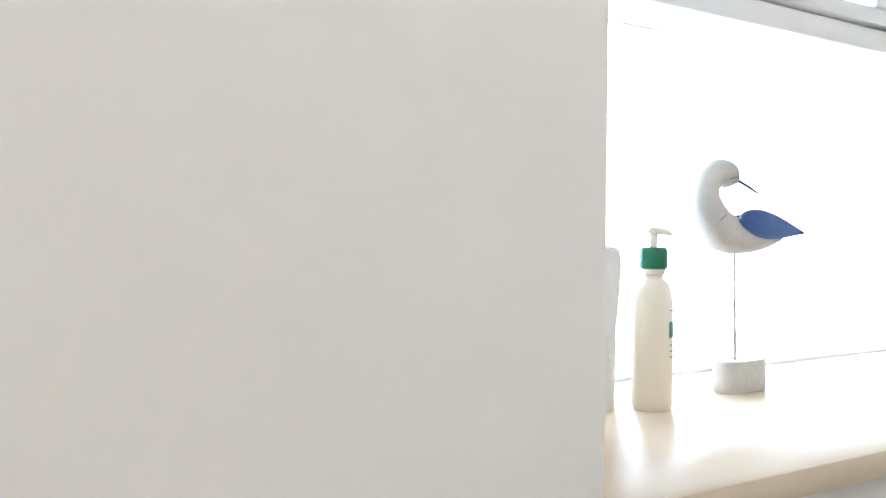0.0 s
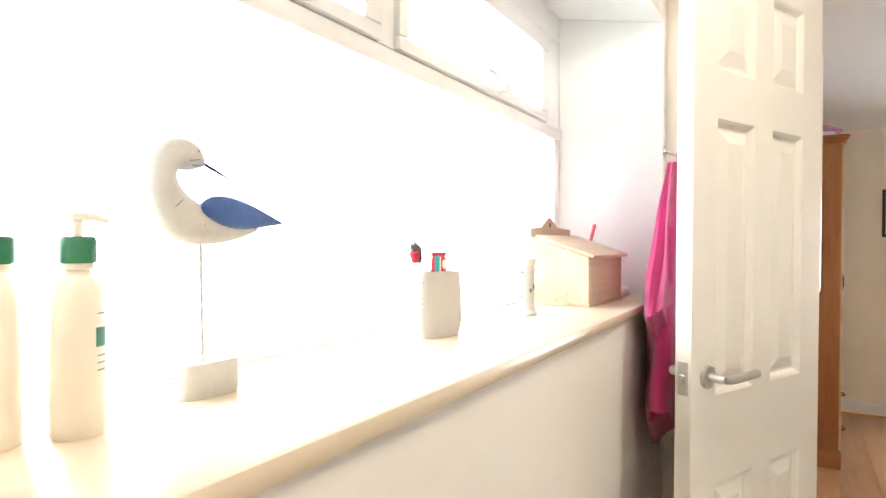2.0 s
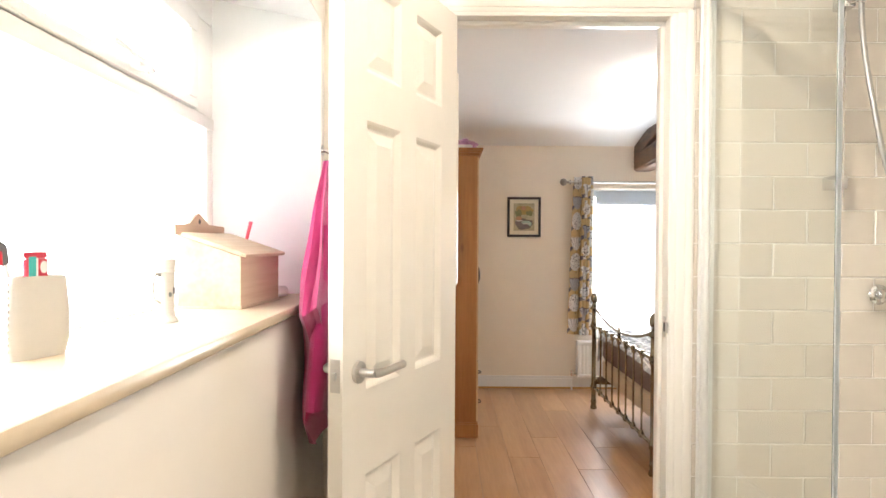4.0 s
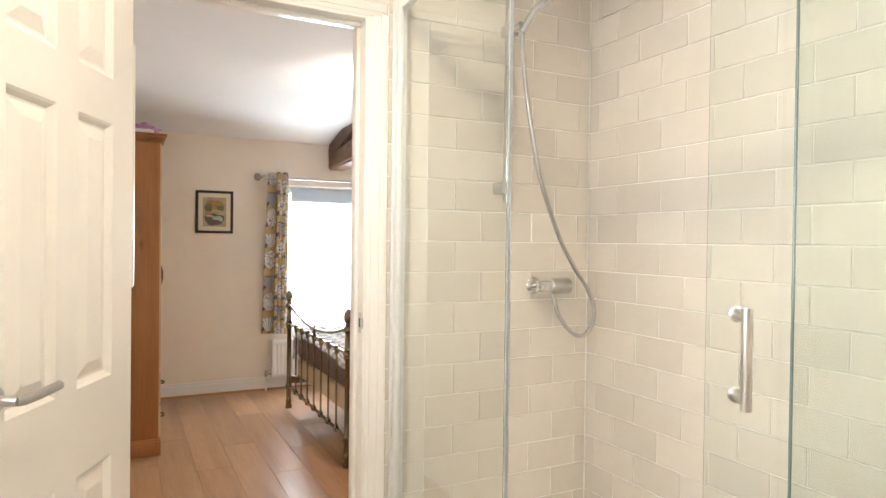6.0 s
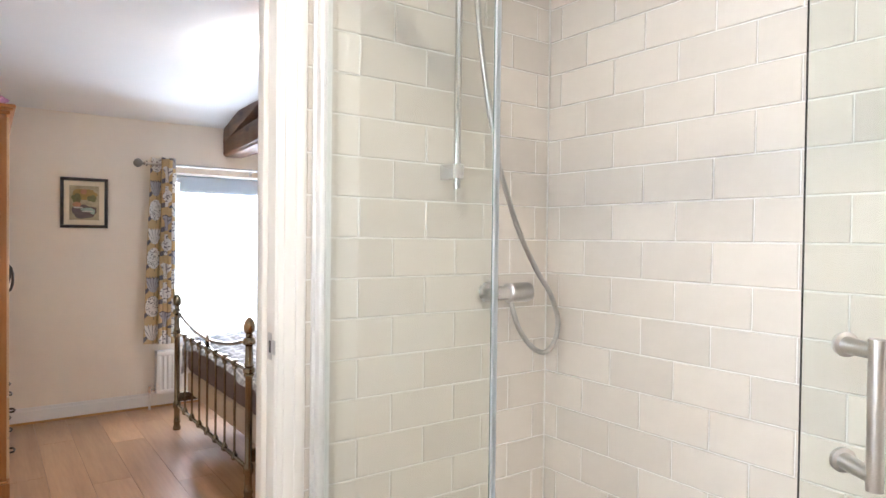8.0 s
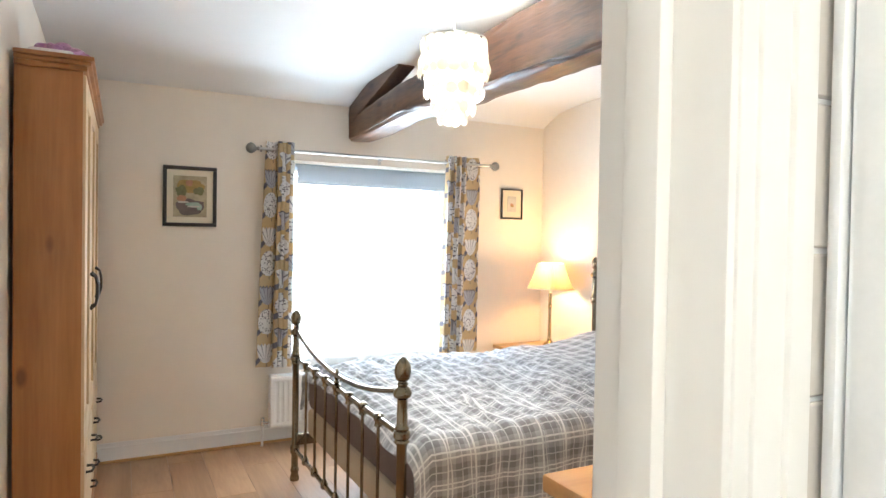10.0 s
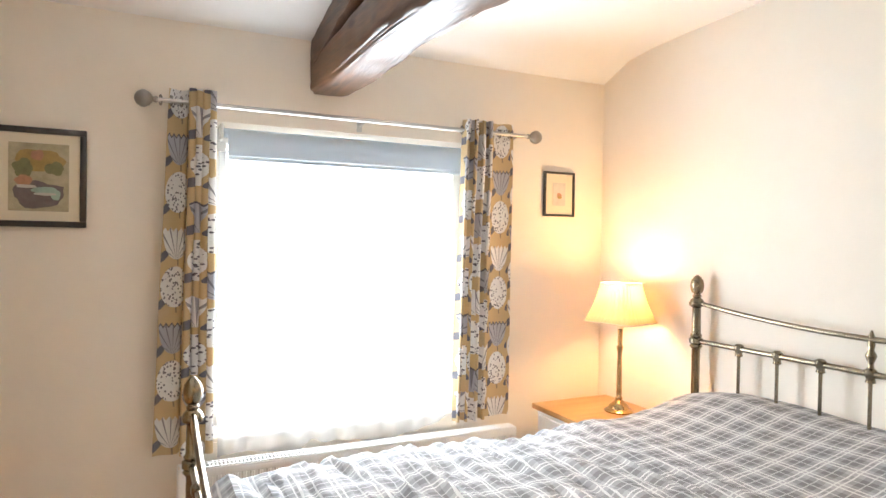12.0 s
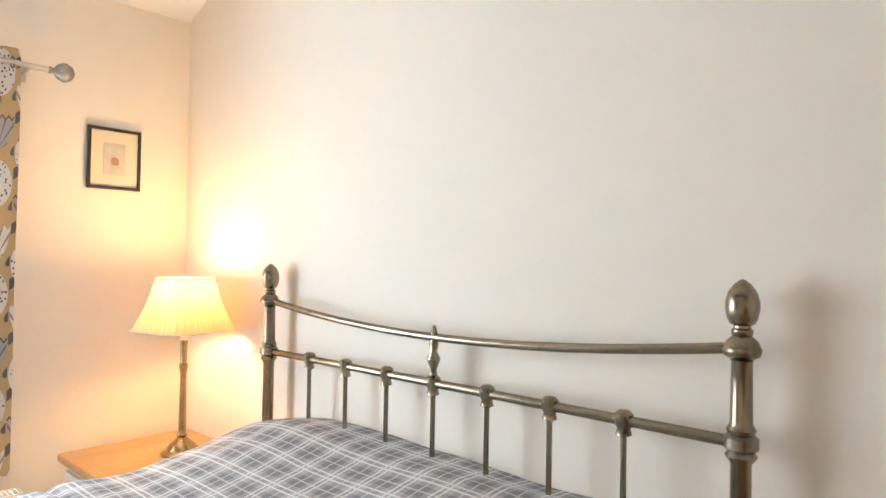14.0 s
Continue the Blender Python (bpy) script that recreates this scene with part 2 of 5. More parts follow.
def plaid_mat():
    """Grey checked cotton: broad darker bands crossed by pairs of thin white lines."""
    m = bpy.data.materials.new("grey_plaid_cotton")
    m.use_nodes = True
    N = Nodes(m)
    p = N.n["Principled BSDF"]
    uv, sep = N.n.new("ShaderNodeUVMap"), N.n.new("ShaderNodeSeparateXYZ")
    uv.uv_map = "cloth"
    N.l.new(uv.outputs[0], sep.inputs[0])
    lines, bands = [], []
    for k in (0, 1):
        w = N.op("FRACT", N.op("DIVIDE", sep.outputs[k], 0.098))
        a = N.op("LESS_THAN", N.op("ABSOLUTE", N.op("SUBTRACT", w, 0.20)), 0.026)
        b = N.op("LESS_THAN", N.op("ABSOLUTE", N.op("SUBTRACT", w, 0.36)), 0.026)
        c = N.op("MULTIPLY", N.op("LESS_THAN", N.op("ABSOLUTE", N.op("SUBTRACT", w, 0.78)), 0.022), 0.6)
        lines.append(N.op("MAXIMUM", N.op("MAXIMUM", a, b), c))
        bands.append(N.op("LESS_THAN", N.op("ABSOLUTE", N.op("SUBTRACT", w, 0.78)), 0.24))
    dark = N.op("MULTIPLY", N.op("ADD", bands[0], bands[1]), 0.5)
    col = N.mix(dark, (0.40, 0.395, 0.40), (0.205, 0.198, 0.200))
    col = N.mix(N.op("MULTIPLY", N.op("MAXIMUM", lines[0], lines[1]), 0.85), col, (0.72, 0.71, 0.69))
    N.l.new(col, p.inputs["Base Color"])
    p.inputs["Roughness"].default_value = 0.9
    t, b = N.n.new("ShaderNodeTexNoise"), N.n.new("ShaderNodeBump")
    t.inputs["Scale"].default_value = 350
    b.inputs["Strength"].default_value, b.inputs["Distance"].default_value = 0.25, 0.002
    N.l.new(t.outputs["Fac"], b.inputs["Height"]), N.l.new(b.outputs[0], p.inputs["Normal"])
    return m


def curtain_mat():
    """Mustard cotton printed with large white and grey seed heads, cups and dark leaves."""
    m = bpy.data.materials.new("mustard_floral_print")
    m.use_nodes = True
    N = Nodes(m)
    p = N.n["Principled BSDF"]
    uv, sep = N.n.new("ShaderNodeUVMap"), N.n.new("ShaderNodeSeparateXYZ")
    uv.uv_map = "cloth"
    N.l.new(uv.outputs[0], sep.inputs[0])
    u = N.op("DIVIDE", sep.outputs[0], 0.150)
    fu, column = N.op("FRACT", u), N.op("FLOOR", u)
    along = N.op("ADD", N.op("DIVIDE", sep.outputs[1], 0.182), N.op("MULTIPLY", column, 0.43))
    row = N.op("ADD", N.op("FLOOR", along), column)
    v = N.op("FRACT", along)
    kind = N.op("FLOORED_MODULO", row, 4)
    du, dv = N.op("SUBTRACT", fu, 0.5), N.op("SUBTRACT", v, 0.55)
    du2, dv2 = N.op("MULTIPLY", du, du), N.op("MULTIPLY", dv, dv)
    disc = N.op("LESS_THAN", N.op("ADD", du2, N.op("MULTIPLY", dv2, 1.20)), 0.225)
    low = N.op("SUBTRACT", dv, 0.24)
    zig = N.op("MULTIPLY", N.op("PINGPONG", N.op("MULTIPLY", fu, 1.0), 0.09), 0.9)
    bowl = N.op("LESS_THAN", N.op("ADD", N.op("MULTIPLY", du2, 4.4), N.op("MULTIPLY", N.op("MULTIPLY", low, low), 2.3)), 1.0)
    cup = N.op("MULTIPLY", bowl, N.op("LESS_THAN", dv, N.op("ADD", zig, 0.17)))
    is_cup = N.op("LESS_THAN", N.op("FLOORED_MODULO", row, 2), 0.5)
    head = N.op("ADD", N.op("MULTIPLY", is_cup, cup), N.op("MULTIPLY", N.op("SUBTRACT", 1, is_cup), disc))
    angle = N.op("ARCTAN2", N.op("ADD", dv, 0.42), du)
    ribs = N.op("GREATER_THAN", N.op("SINE", N.op("MULTIPLY", angle, 17)), 0.80)
    rim = N.op("GREATER_THAN", dv, N.op("ADD", zig, 0.125))
    vor = N.n.new("ShaderNodeTexVoronoi")
    vor.inputs["Scale"].default_value = 75
    N.l.new(uv.outputs[0], vor.inputs["Vector"])
    flecks = N.op("LESS_THAN", vor.outputs["Distance"], 0.33)
    marks = N.op("ADD", N.op("MULTIPLY", is_cup, N.op("MAXIMUM", N.op("MULTIPLY", ribs, 0.75), N.op("MULTIPLY", rim, N.op("GREATER_THAN", kind, 1.5)))), N.op("MULTIPLY", N.op("SUBTRACT", 1, is_cup), flecks))
    grey = N.op("MULTIPLY", is_cup, N.op("GREATER_THAN", kind, 1.5))
    ground = N.mix(grey, (0.80, 0.79, 0.77), (0.46, 0.46, 0.50))
    headcol = N.mix(marks, ground, (0.15, 0.14, 0.16))
    lu = N.op("SUBTRACT", N.op("FRACT", N.op("ADD", fu, 0.42)), 0.5)
    lv = N.op("SUBTRACT", v, 0.20)
    a1 = N.op("ADD", N.op("MULTIPLY", lu, 0.5), N.op("MULTIPLY", lv, -0.87))
    b1 = N.op("ADD", N.op("MULTIPLY", lu, 0.87), N.op("MULTIPLY", lv, 0.5))
    leaf = N.op("LESS_THAN", N.op("ADD", N.op("MULTIPLY", N.op("MULTIPLY", a1, a1), 60), N.op("MULTIPLY", N.op("MULTIPLY", b1, b1), 10)), 0.50)
    stem = N.op("MULTIPLY", N.op("LESS_THAN", N.op("ABSOLUTE", N.op("ADD", du, N.op("MULTIPLY", dv, 0.12))), 0.028), N.op("LESS_THAN", dv, 0))
    base = N.mix(N.op("MULTIPLY", stem, 0.8), (0.60, 0.45, 0.25), (0.20, 0.17, 0.14))
    base = N.mix(leaf, base, (0.15, 0.145, 0.17))
    col = N.mix(head, base, headcol)
    N.l.new(col, p.inputs["Base Color"])
    p.inputs["Roughness"].default_value = 0.9
    tr, mx = N.n.new("ShaderNodeBsdfTranslucent"), N.n.new("ShaderNodeMixShader")
    N.l.new(col, tr.inputs["Color"])
    mx.inputs["Fac"].default_value = 0.28
    N.l.new(p.outputs[0], mx.inputs[1]), N.l.new(tr.outputs[0], mx.inputs[2])
    N.l.new(mx.outputs[0], N.n["Material Output"].inputs["Surface"])
    t, b = N.n.new("ShaderNodeTexNoise"), N.n.new("ShaderNodeBump")
    t.inputs["Scale"].default_value = 300
    b.inputs["Strength"].default_value, b.inputs["Distance"].default_value = 0.3, 0.002
    N.l.new(t.outputs["Fac"], b.inputs["Height"]), N.l.new(b.outputs[0], p.inputs["Normal"])
    return m


M_PLAID, M_CURTAIN = plaid_mat(), curtain_mat()

# ---- building blocks ----


def link(name, bm, material, parent=None, label="", smooth=False):
    me = bpy.data.meshes.new(name)
    bmesh.ops.recalc_face_normals(bm, faces=bm.faces)
    bm.to_mesh(me)
    bm.free()
    me.materials.append(material)
    if smooth:
        for poly in me.polygons:
            poly.use_smooth = True
        me.set_sharp_from_angle(angle=radians(40))
    ob = new(name, me)
    if parent:
        ob.parent = parent
    if label:
        ob["label"] = label
    return ob


def part(name, bm, material, parent, label="", smooth=True):
    return link(name, bm, material, parent, label, smooth)


def structure(name, bm, material, label="", smooth=False):
    return tagged(link(name, bm, material, None, "", smooth), label, name.split("_")[0], "", "structure")


def empty(name, m, label, category, group="", kind=""):
    ob = new(name)
    ob.matrix_world = m
    return tagged(ob, label, category, group, kind)


def box(bm, x0, y0, z0, x1, y1, z1, bevel=0.0, m=None):
    made = bmesh.ops.create_cube(bm, size=1)["verts"]
    bmesh.ops.scale(bm, verts=made, vec=(abs(x1 - x0), abs(y1 - y0), abs(z1 - z0)))
    bmesh.ops.translate(bm, verts=made, vec=((x0 + x1) / 2, (y0 + y1) / 2, (z0 + z1) / 2))
    if m:
        bmesh.ops.transform(bm, verts=made, matrix=m)
    if bevel:
        edges = {e for v in made for e in v.link_edges}
        bmesh.ops.bevel(bm, geom=list(edges), offset=bevel, segments=2, affect="EDGES", profile=0.5)
    return bm


def cube(*a, **k):
    return box(bmesh.new(), *a, **k)


def lathe(bm, profile, m=None, n=20, squash=1.0):
    """A turned shape: rows of (radius, height) from bottom to top."""
    rings = []
    for r, z in profile:
        ring = []
        for k in range(n):
            a = 2 * math.pi * k / n
            v = Vector((max(r, 1e-4) * math.cos(a), max(r, 1e-4) * math.sin(a) * squash, z))
            ring.append(bm.verts.new(m @ v if m else v))
        rings.append(ring)
    for a, b in zip(rings, rings[1:]):
        for k in range(n):
            bm.faces.new((a[k], a[(k + 1) % n], b[(k + 1) % n], b[k]))
    bm.faces.new(rings[0][::-1]), bm.faces.new(rings[-1])
    return bm


def turned(profile, m=None, n=20, squash=1.0):
    return lathe(bmesh.new(), profile, m, n, squash)


def tube(bm, points, radius, n=10):
    """A round bar along a line of points; radius may be a list."""
    pts = [Vector(p) for p in points]
    rr = radius if isinstance(radius, (list, tuple)) else [radius] * len(pts)
    rings, side = [], None
    for k, p in enumerate(pts):
        d = (pts[min(k + 1, len(pts) - 1)] - pts[max(k - 1, 0)]).normalized()
        if side is None:
            side = d.orthogonal().normalized()
        side = (side - d * side.dot(d)).normalized()
        up = d.cross(side)
        rings.append([bm.verts.new(p + rr[k] * (side * math.cos(2 * math.pi * j / n) + up * math.sin(2 * math.pi * j / n))) for j in range(n)])
    for a, b in zip(rings, rings[1:]):
        for j in range(n):
            bm.faces.new((a[j], a[(j + 1) % n], b[(j + 1) % n], b[j]))
    bm.faces.new(rings[0][::-1]), bm.faces.new(rings[-1])
    return bm


def bar(points, radius, n=10):
    return tube(bmesh.new(), points, radius, n)


def sheet(rows, cols, at, thick=0.0, uv=None):
    """A cloth: at(i, j) gives its points, uv(i, j) its place on the cloth in metres."""
    bm = bmesh.new()
    layer = bm.loops.layers.uv.new("cloth")
    where = {}
    grid = []
    for i in range(rows):
        line = []
        for j in range(cols):
            v = bm.verts.new(at(i, j))
            where[v] = uv(i, j) if uv else (j / cols, i / rows)
            line.append(v)
        grid.append(line)
    for i in range(rows - 1):
        for j in range(cols - 1):
            f = bm.faces.new((grid[i][j], grid[i][j + 1], grid[i + 1][j + 1], grid[i + 1][j]))
            for loop in f.loops:
                loop[layer].uv = where[loop.vert]
    if thick:
        bm.normal_update()
        bmesh.ops.solidify(bm, geom=list(bm.faces), thickness=thick)
    return bm


def panel_with_hole(bm, axis, at0, at1, a0, a1, z0, z1, holes):
    """A wall slab between at0 and at1 on one axis, from a0 to a1 along, cut by holes (a, a, z, z)."""
    cuts_a = sorted({a0, a1, *[h[0] for h in holes], *[h[1] for h in holes]})
    cuts_z = sorted({z0, z1, *[h[2] for h in holes], *[h[3] for h in holes]})
    for p, q in zip(cuts_a, cuts_a[1:]):
        for r, s in zip(cuts_z, cuts_z[1:]):
            if any(h[0] <= p and q <= h[1] and h[2] <= r and s <= h[3] for h in holes):
                continue
            if axis == "x":
                box(bm, at0, p, r, at1, q, s)
            else:
                box(bm, p, at0, r, q, at1, s)
    bmesh.ops.remove_doubles(bm, verts=bm.verts, dist=1e-5)
    return bm

# ---- the setting ----
DOOR_Y0, DOOR_Y1, DOOR_Z = -0.725, -0.062, 2.0      # the doorway in the wall between the rooms
BX, RX = 2.14, 2.25                                   # that wall's two faces
HEAD_Y, NORTH_Y, WIN_X = -3.34, -0.044, 5.97

structure("floor_bathroom", cube(-1.2, -1.7, -0.12, 2.19, 0.9, 0.0), M_DARKFLOOR, "plain brown bathroom floor")
structure("floor_bedroom", cube(2.19, HEAD_Y - 0.1, -0.12, WIN_X + 0.35, NORTH_Y + 0.1, -0.012), M_DARKFLOOR, "floor under the laminate boards")
structure("wall_between", panel_with_hole(bmesh.new(), "x", BX + 0.004, RX, -3.44, 0.59, 0, 2.6, [(DOOR_Y0 - 0.02, DOOR_Y1 + 0.02, 0, DOOR_Z + 0.02)]),
          M_WALL_BED, "cream painted wall between bathroom and bedroom")
structure("wall_bathroom_south", cube(-1.2, -1.72, 0, BX, -1.602, 2.6), M_WALL_BATH, "cream painted bathroom wall")
structure("wall_bathroom_west", cube(-1.3, -1.72, 0, -1.2, 0.9, 2.6), M_WALL_BATH, "cream painted bathroom wall")
PIER_X, REV_X, FACE_Y, WINY, SILL_Z, SOFFIT = 0.224, 1.93, 0.312, 0.57, 1.17, 1.97
REV_OUT = 2.10                                        # the recess is splayed on the door side
bm = bmesh.new()
panel_with_hole(bm, "y", FACE_Y, 0.80, -1.2, BX, 0, 2.6, [(PIER_X, REV_OUT, SILL_Z - 0.03, SOFFIT)])
structure("wall_bathroom_window", bm, M_WALL_BATH, "thick cream painted wall with a deep window recess")
structure("wall_pier", cube(-1.2, 0.263, 0, 0.223, FACE_Y, 2.4, 0.004), M_WALL_BATH, "cream painted wall pier beside the window recess", smooth=True)
structure("ceiling_bathroom", cube(-1.3, -1.72, 2.4, 2.19, 0.9, 2.5), M_CEIL, "white bathroom ceiling")
structure("wall_headboard", cube(RX, HEAD_Y - 0.1, 0, WIN_X + 0.3, HEAD_Y, 2.6), M_WALL_BED, "plain cream wall behind the bed")
structure("wall_bedroom_north", cube(RX, NORTH_Y, 0, WIN_X + 0.3, NORTH_Y + 0.1, 2.6), M_WALL_BED, "cream wall behind the wardrobe")
WY0, WY1, WZ0, WZ1 = -2.57, -1.37, 0.50, 1.81
structure("wall_bedroom_window", panel_with_hole(bmesh.new(), "x", WIN_X, WIN_X + 0.3, HEAD_Y, NORTH_Y, 0, 2.6, [(WY0, WY1, WZ0, WZ1)]), M_WALL_BED, "cream bedroom wall with one window")

# bedroom ceiling: level, then curving down to the window wall
bm = bmesh.new()
prof = [(RX, 2.385), (3.4, 2.365), (4.3, 2.345), (5.0, 2.322), (5.4, 2.308), (5.62, 2.295), (5.78, 2.275), (5.9, 2.225), (WIN_X + 0.02, 2.18)]
lo = [[bm.verts.new((x, y, z)) for y in (HEAD_Y - 0.02, NORTH_Y + 0.02)] for x, z in prof]
hi = [[bm.verts.new((x, y, z + 0.12)) for y in (HEAD_Y - 0.02, NORTH_Y + 0.02)] for x, z in prof]
for k in range(len(prof) - 1):
    bm.faces.new((lo[k][0], lo[k][1], lo[k + 1][1], lo[k + 1][0]))
    bm.faces.new((hi[k][0], hi[k + 1][0], hi[k + 1][1], hi[k][1]))
structure("ceiling_bedroom", bm, M_CEIL, "white ceiling curving down to the window wall", smooth=True)

# baseboards
structure("baseboard_window", box(cube(WIN_X - 0.018, HEAD_Y, 0.0, WIN_X, NORTH_Y, 0.09), WIN_X - 0.010, HEAD_Y, 0.09, WIN_X, NORTH_Y, 0.112), M_WHITE, "white moulded skirting board")
structure("baseboard_north", box(cube(RX, NORTH_Y - 0.018, 0.0, WIN_X - 0.02, NORTH_Y, 0.09), RX, NORTH_Y - 0.010, 0.09, WIN_X - 0.02, NORTH_Y, 0.112), M_WHITE, "white moulded skirting board")
structure("baseboard_head", box(cube(RX, HEAD_Y, 0.0, WIN_X - 0.02, HEAD_Y + 0.018, 0.09), RX, HEAD_Y, 0.09, WIN_X - 0.02, HEAD_Y + 0.010, 0.112), M_WHITE, "white moulded skirting board")

structure("trim_beading", cube(WIN_X - 0.031, HEAD_Y, 0.0, WIN_X - 0.0185, NORTH_Y, 0.016, 0.004), M_TOP, "thin brown wooden beading along the skirting")

# door lining, stops and architraves
lining = empty("door_frame", pose(0, 0, 0), "white gloss door lining with moulded architraves", "door frame", "", "structure")
for y, s in ((DOOR_Y0, -1), (DOOR_Y1, 1)):
    part("jamb", cube(BX - 0.004, y, 0, RX + 0.006, y + s * 0.0195, DOOR_Z, 0.0015), M_GLOSS, lining)
    part("door_stop", cube(BX + 0.042, y, 0, BX + 0.075, y - s * 0.013, DOOR_Z - 0.013, 0.002), M_GLOSS, lining)
part("head_jamb", cube(BX - 0.004, DOOR_Y0 - 0.02, DOOR_Z, RX + 0.006, DOOR_Y1 + 0.02, DOOR_Z + 0.0195, 0.0015), M_GLOSS, lining)
part("head_stop", cube(BX + 0.042, DOOR_Y0, DOOR_Z - 0.013, BX + 0.075, DOOR_Y1, DOOR_Z, 0.002), M_GLOSS, lining)


def architrave(face, s):
    """Moulded boards round the doorway on one face of the wall; s is the way they stand out."""
    steps = [(0.006, 0.068, 0.010), (0.020, 0.068, 0.014), (0.046, 0.068, 0.019)]
    for y, way in ((DOOR_Y0, -1), (DOOR_Y1, 1)):
        bm = bmesh.new()
        for a, b, d in steps:
            box(bm, face, y + way * a, 0, face + s * d, y + way * (b - 0.0004 * d), DOOR_Z + 0.006 + a * 0.2, 0.003)
        part("architrave", bm, M_GLOSS, lining)
    bm = bmesh.new()
    for a, b, d in steps:
        box(bm, face, DOOR_Y0 - b, DOOR_Z + a + 0.004, face + s * d, DOOR_Y1 + b, DOOR_Z + b + 0.004, 0.003)
    part("architrave_head", bm, M_GLOSS, lining)


architrave(BX + 0.003, -1)
architrave(RX, 1)
bm = cube(BX + 0.011, DOOR_Y0, 1.035, BX + 0.036, DOOR_Y0 + 0.0015, 1.098, 0.0005)
box(bm, BX - 0.012, DOOR_Y0 + 0.0002, 1.050, BX + 0.011, DOOR_Y0 + 0.0016, 1.083, 0.0005)
strike = part("strike_plate", bm, M_STEEL, lining, "steel strike plate")
# uncut plate: a black slab paints the shade inside the latch hole
part("latch_hole_shade", cube(BX + 0.014, DOOR_Y0 + 0.0005, 1.052, BX + 0.026, DOOR_Y0 + 0.0022, 1.080), M_BLACK, strike)

# ---- bathroom window and sill ----
sill = structure("window_sill", cube(PIER_X - 0.0, FACE_Y - 0.016, SILL_Z - 0.025, REV_OUT, WINY + 0.02, SILL_Z, 0.008), M_SILL, "cream sill board with a rounded nosing", smooth=True)
rv = bmesh.new()
box(rv, PIER_X, FACE_Y + 0.003, SOFFIT - 0.004, REV_OUT, WINY + 0.05, SOFFIT + 0.01)
box(rv, PIER_X - 0.02, FACE_Y + 0.003, SILL_Z, PIER_X + 0.003, WINY + 0.05, SOFFIT)
plan = [(REV_X - 0.003, WINY + 0.08), (REV_X - 0.003, WINY), (REV_OUT - 0.004, FACE_Y + 0.002), (REV_OUT - 0.0005, FACE_Y + 0.002), (REV_OUT - 0.0005, WINY + 0.08)]
bot, top = [rv.verts.new((x, y, SILL_Z)) for x, y in plan], [rv.verts.new((x, y, SOFFIT - 0.0045)) for x, y in plan]
for k in range(5):
    rv.faces.new((bot[k], bot[(k + 1) % 5], top[(k + 1) % 5], top[k]))
rv.faces.new(top), rv.faces.new(bot[::-1])
structure("trim_recess", rv, M_REVEAL, "pale painted sides of the window recess")
win1 = empty("window_1", pose(0, 0, 0), "white framed bathroom window with top-hung lights", "window", "", "structure")
x0, x1, z0, z1 = PIER_X + 0.003, REV_X - 0.003, SILL_Z, SOFFIT - 0.004
T0, T1, MX, IN_X = 1.612, 1.645, 1.0305, 1.80
part("frame_head", cube(x0, WINY, z1 - 0.078, x1, WINY + 0.07, z1, 0.004), M_UPVC, win1)
part("frame_bottom", cube(x0, WINY + 0.002, z0 - 0.022, x1, WINY + 0.07, z0 + 0.004, 0.002), M_UPVC, win1)
part("frame_side", cube(x0, WINY, z0 + 0.002, x0 + 0.05, WINY + 0.07, z1 - 0.078, 0.004), M_UPVC, win1)
part("frame_side", cube(x1 - 0.042, WINY, z0 + 0.002, x1, WINY + 0.07, T0, 0.004), M_UPVC, win1)
part("frame_side", cube(IN_X, WINY, T1, x1, WINY + 0.07, z1 - 0.078, 0.004), M_UPVC, win1)
part("transom", cube(x0 + 0.05, WINY - 0.004, T0, x1, WINY + 0.07, T1, 0.004), M_UPVC, win1)
part("glazing_gasket", cube(x0 + 0.05, WINY + 0.012, T0 - 0.026, x1 - 0.55, WINY + 0.03, T0 - 0.0235, 0.0005), M_UPVC, win1)
part("mullion", cube(MX - 0.0245, WINY - 0.002, T1, MX + 0.0245, WINY + 0.068, z1 - 0.078, 0.004), M_UPVC, win1)
for a, b in ((x0 + 0.05, MX - 0.0245), (MX + 0.0245, IN_X - 0.001)):
    sash = part("top_light", box(box(box(cube(a, WINY - 0.012, T1 + 0.002, b, WINY + 0.03, T1 + 0.026, 0.004), a, WINY - 0.012, z1 - 0.130, b, WINY + 0.03, z1 - 0.079, 0.004),
                a, WINY - 0.0118, T1 + 0.027, a + 0.030, WINY + 0.03, z1 - 0.131, 0.004), b - 0.048, WINY - 0.0118, T1 + 0.027, b, WINY + 0.03, z1 - 0.131, 0.004), M_UPVC, win1)
    pane = part("pane", cube(a + 0.026, WINY + 0.008, T1 + 0.022, b - 0.044, WINY + 0.014, z1 - 0.126), M_PANE, sash)
    pane.visible_shadow = False
    c = (a + b) / 2 + 0.005
    hb = bar([(c - 0.085, WINY - 0.035, T1 + 0.034), (c - 0.05, WINY - 0.040, T1 + 0.030), (c, WINY - 0.036, T1 + 0.028), (c + 0.05, WINY - 0.034, T1 + 0.026), (c + 0.085, WINY - 0.026, T1 + 0.020)], [0.008, 0.006, 0.005, 0.006, 0.009], 8)
    box(hb, c + 0.02, WINY - 0.034, T1 + 0.012, c + 0.06, WINY - 0.012, T1 + 0.032, 0.004)
    part("stay_handle", hb, M_WHITE, sash)
pane = part("pane", cube(x0 + 0.045, WINY + 0.02, z0 + 0.003, x1 - 0.038, WINY + 0.026, T0 + 0.004), M_PANE, win1)
pane.visible_shadow = False
structure("backdrop_garden", cube(-9.0, 3.0, -3.0, 16.0, 3.02, 8.0), M_SKYCARD, "bright overcast sky outside the bathroom window")
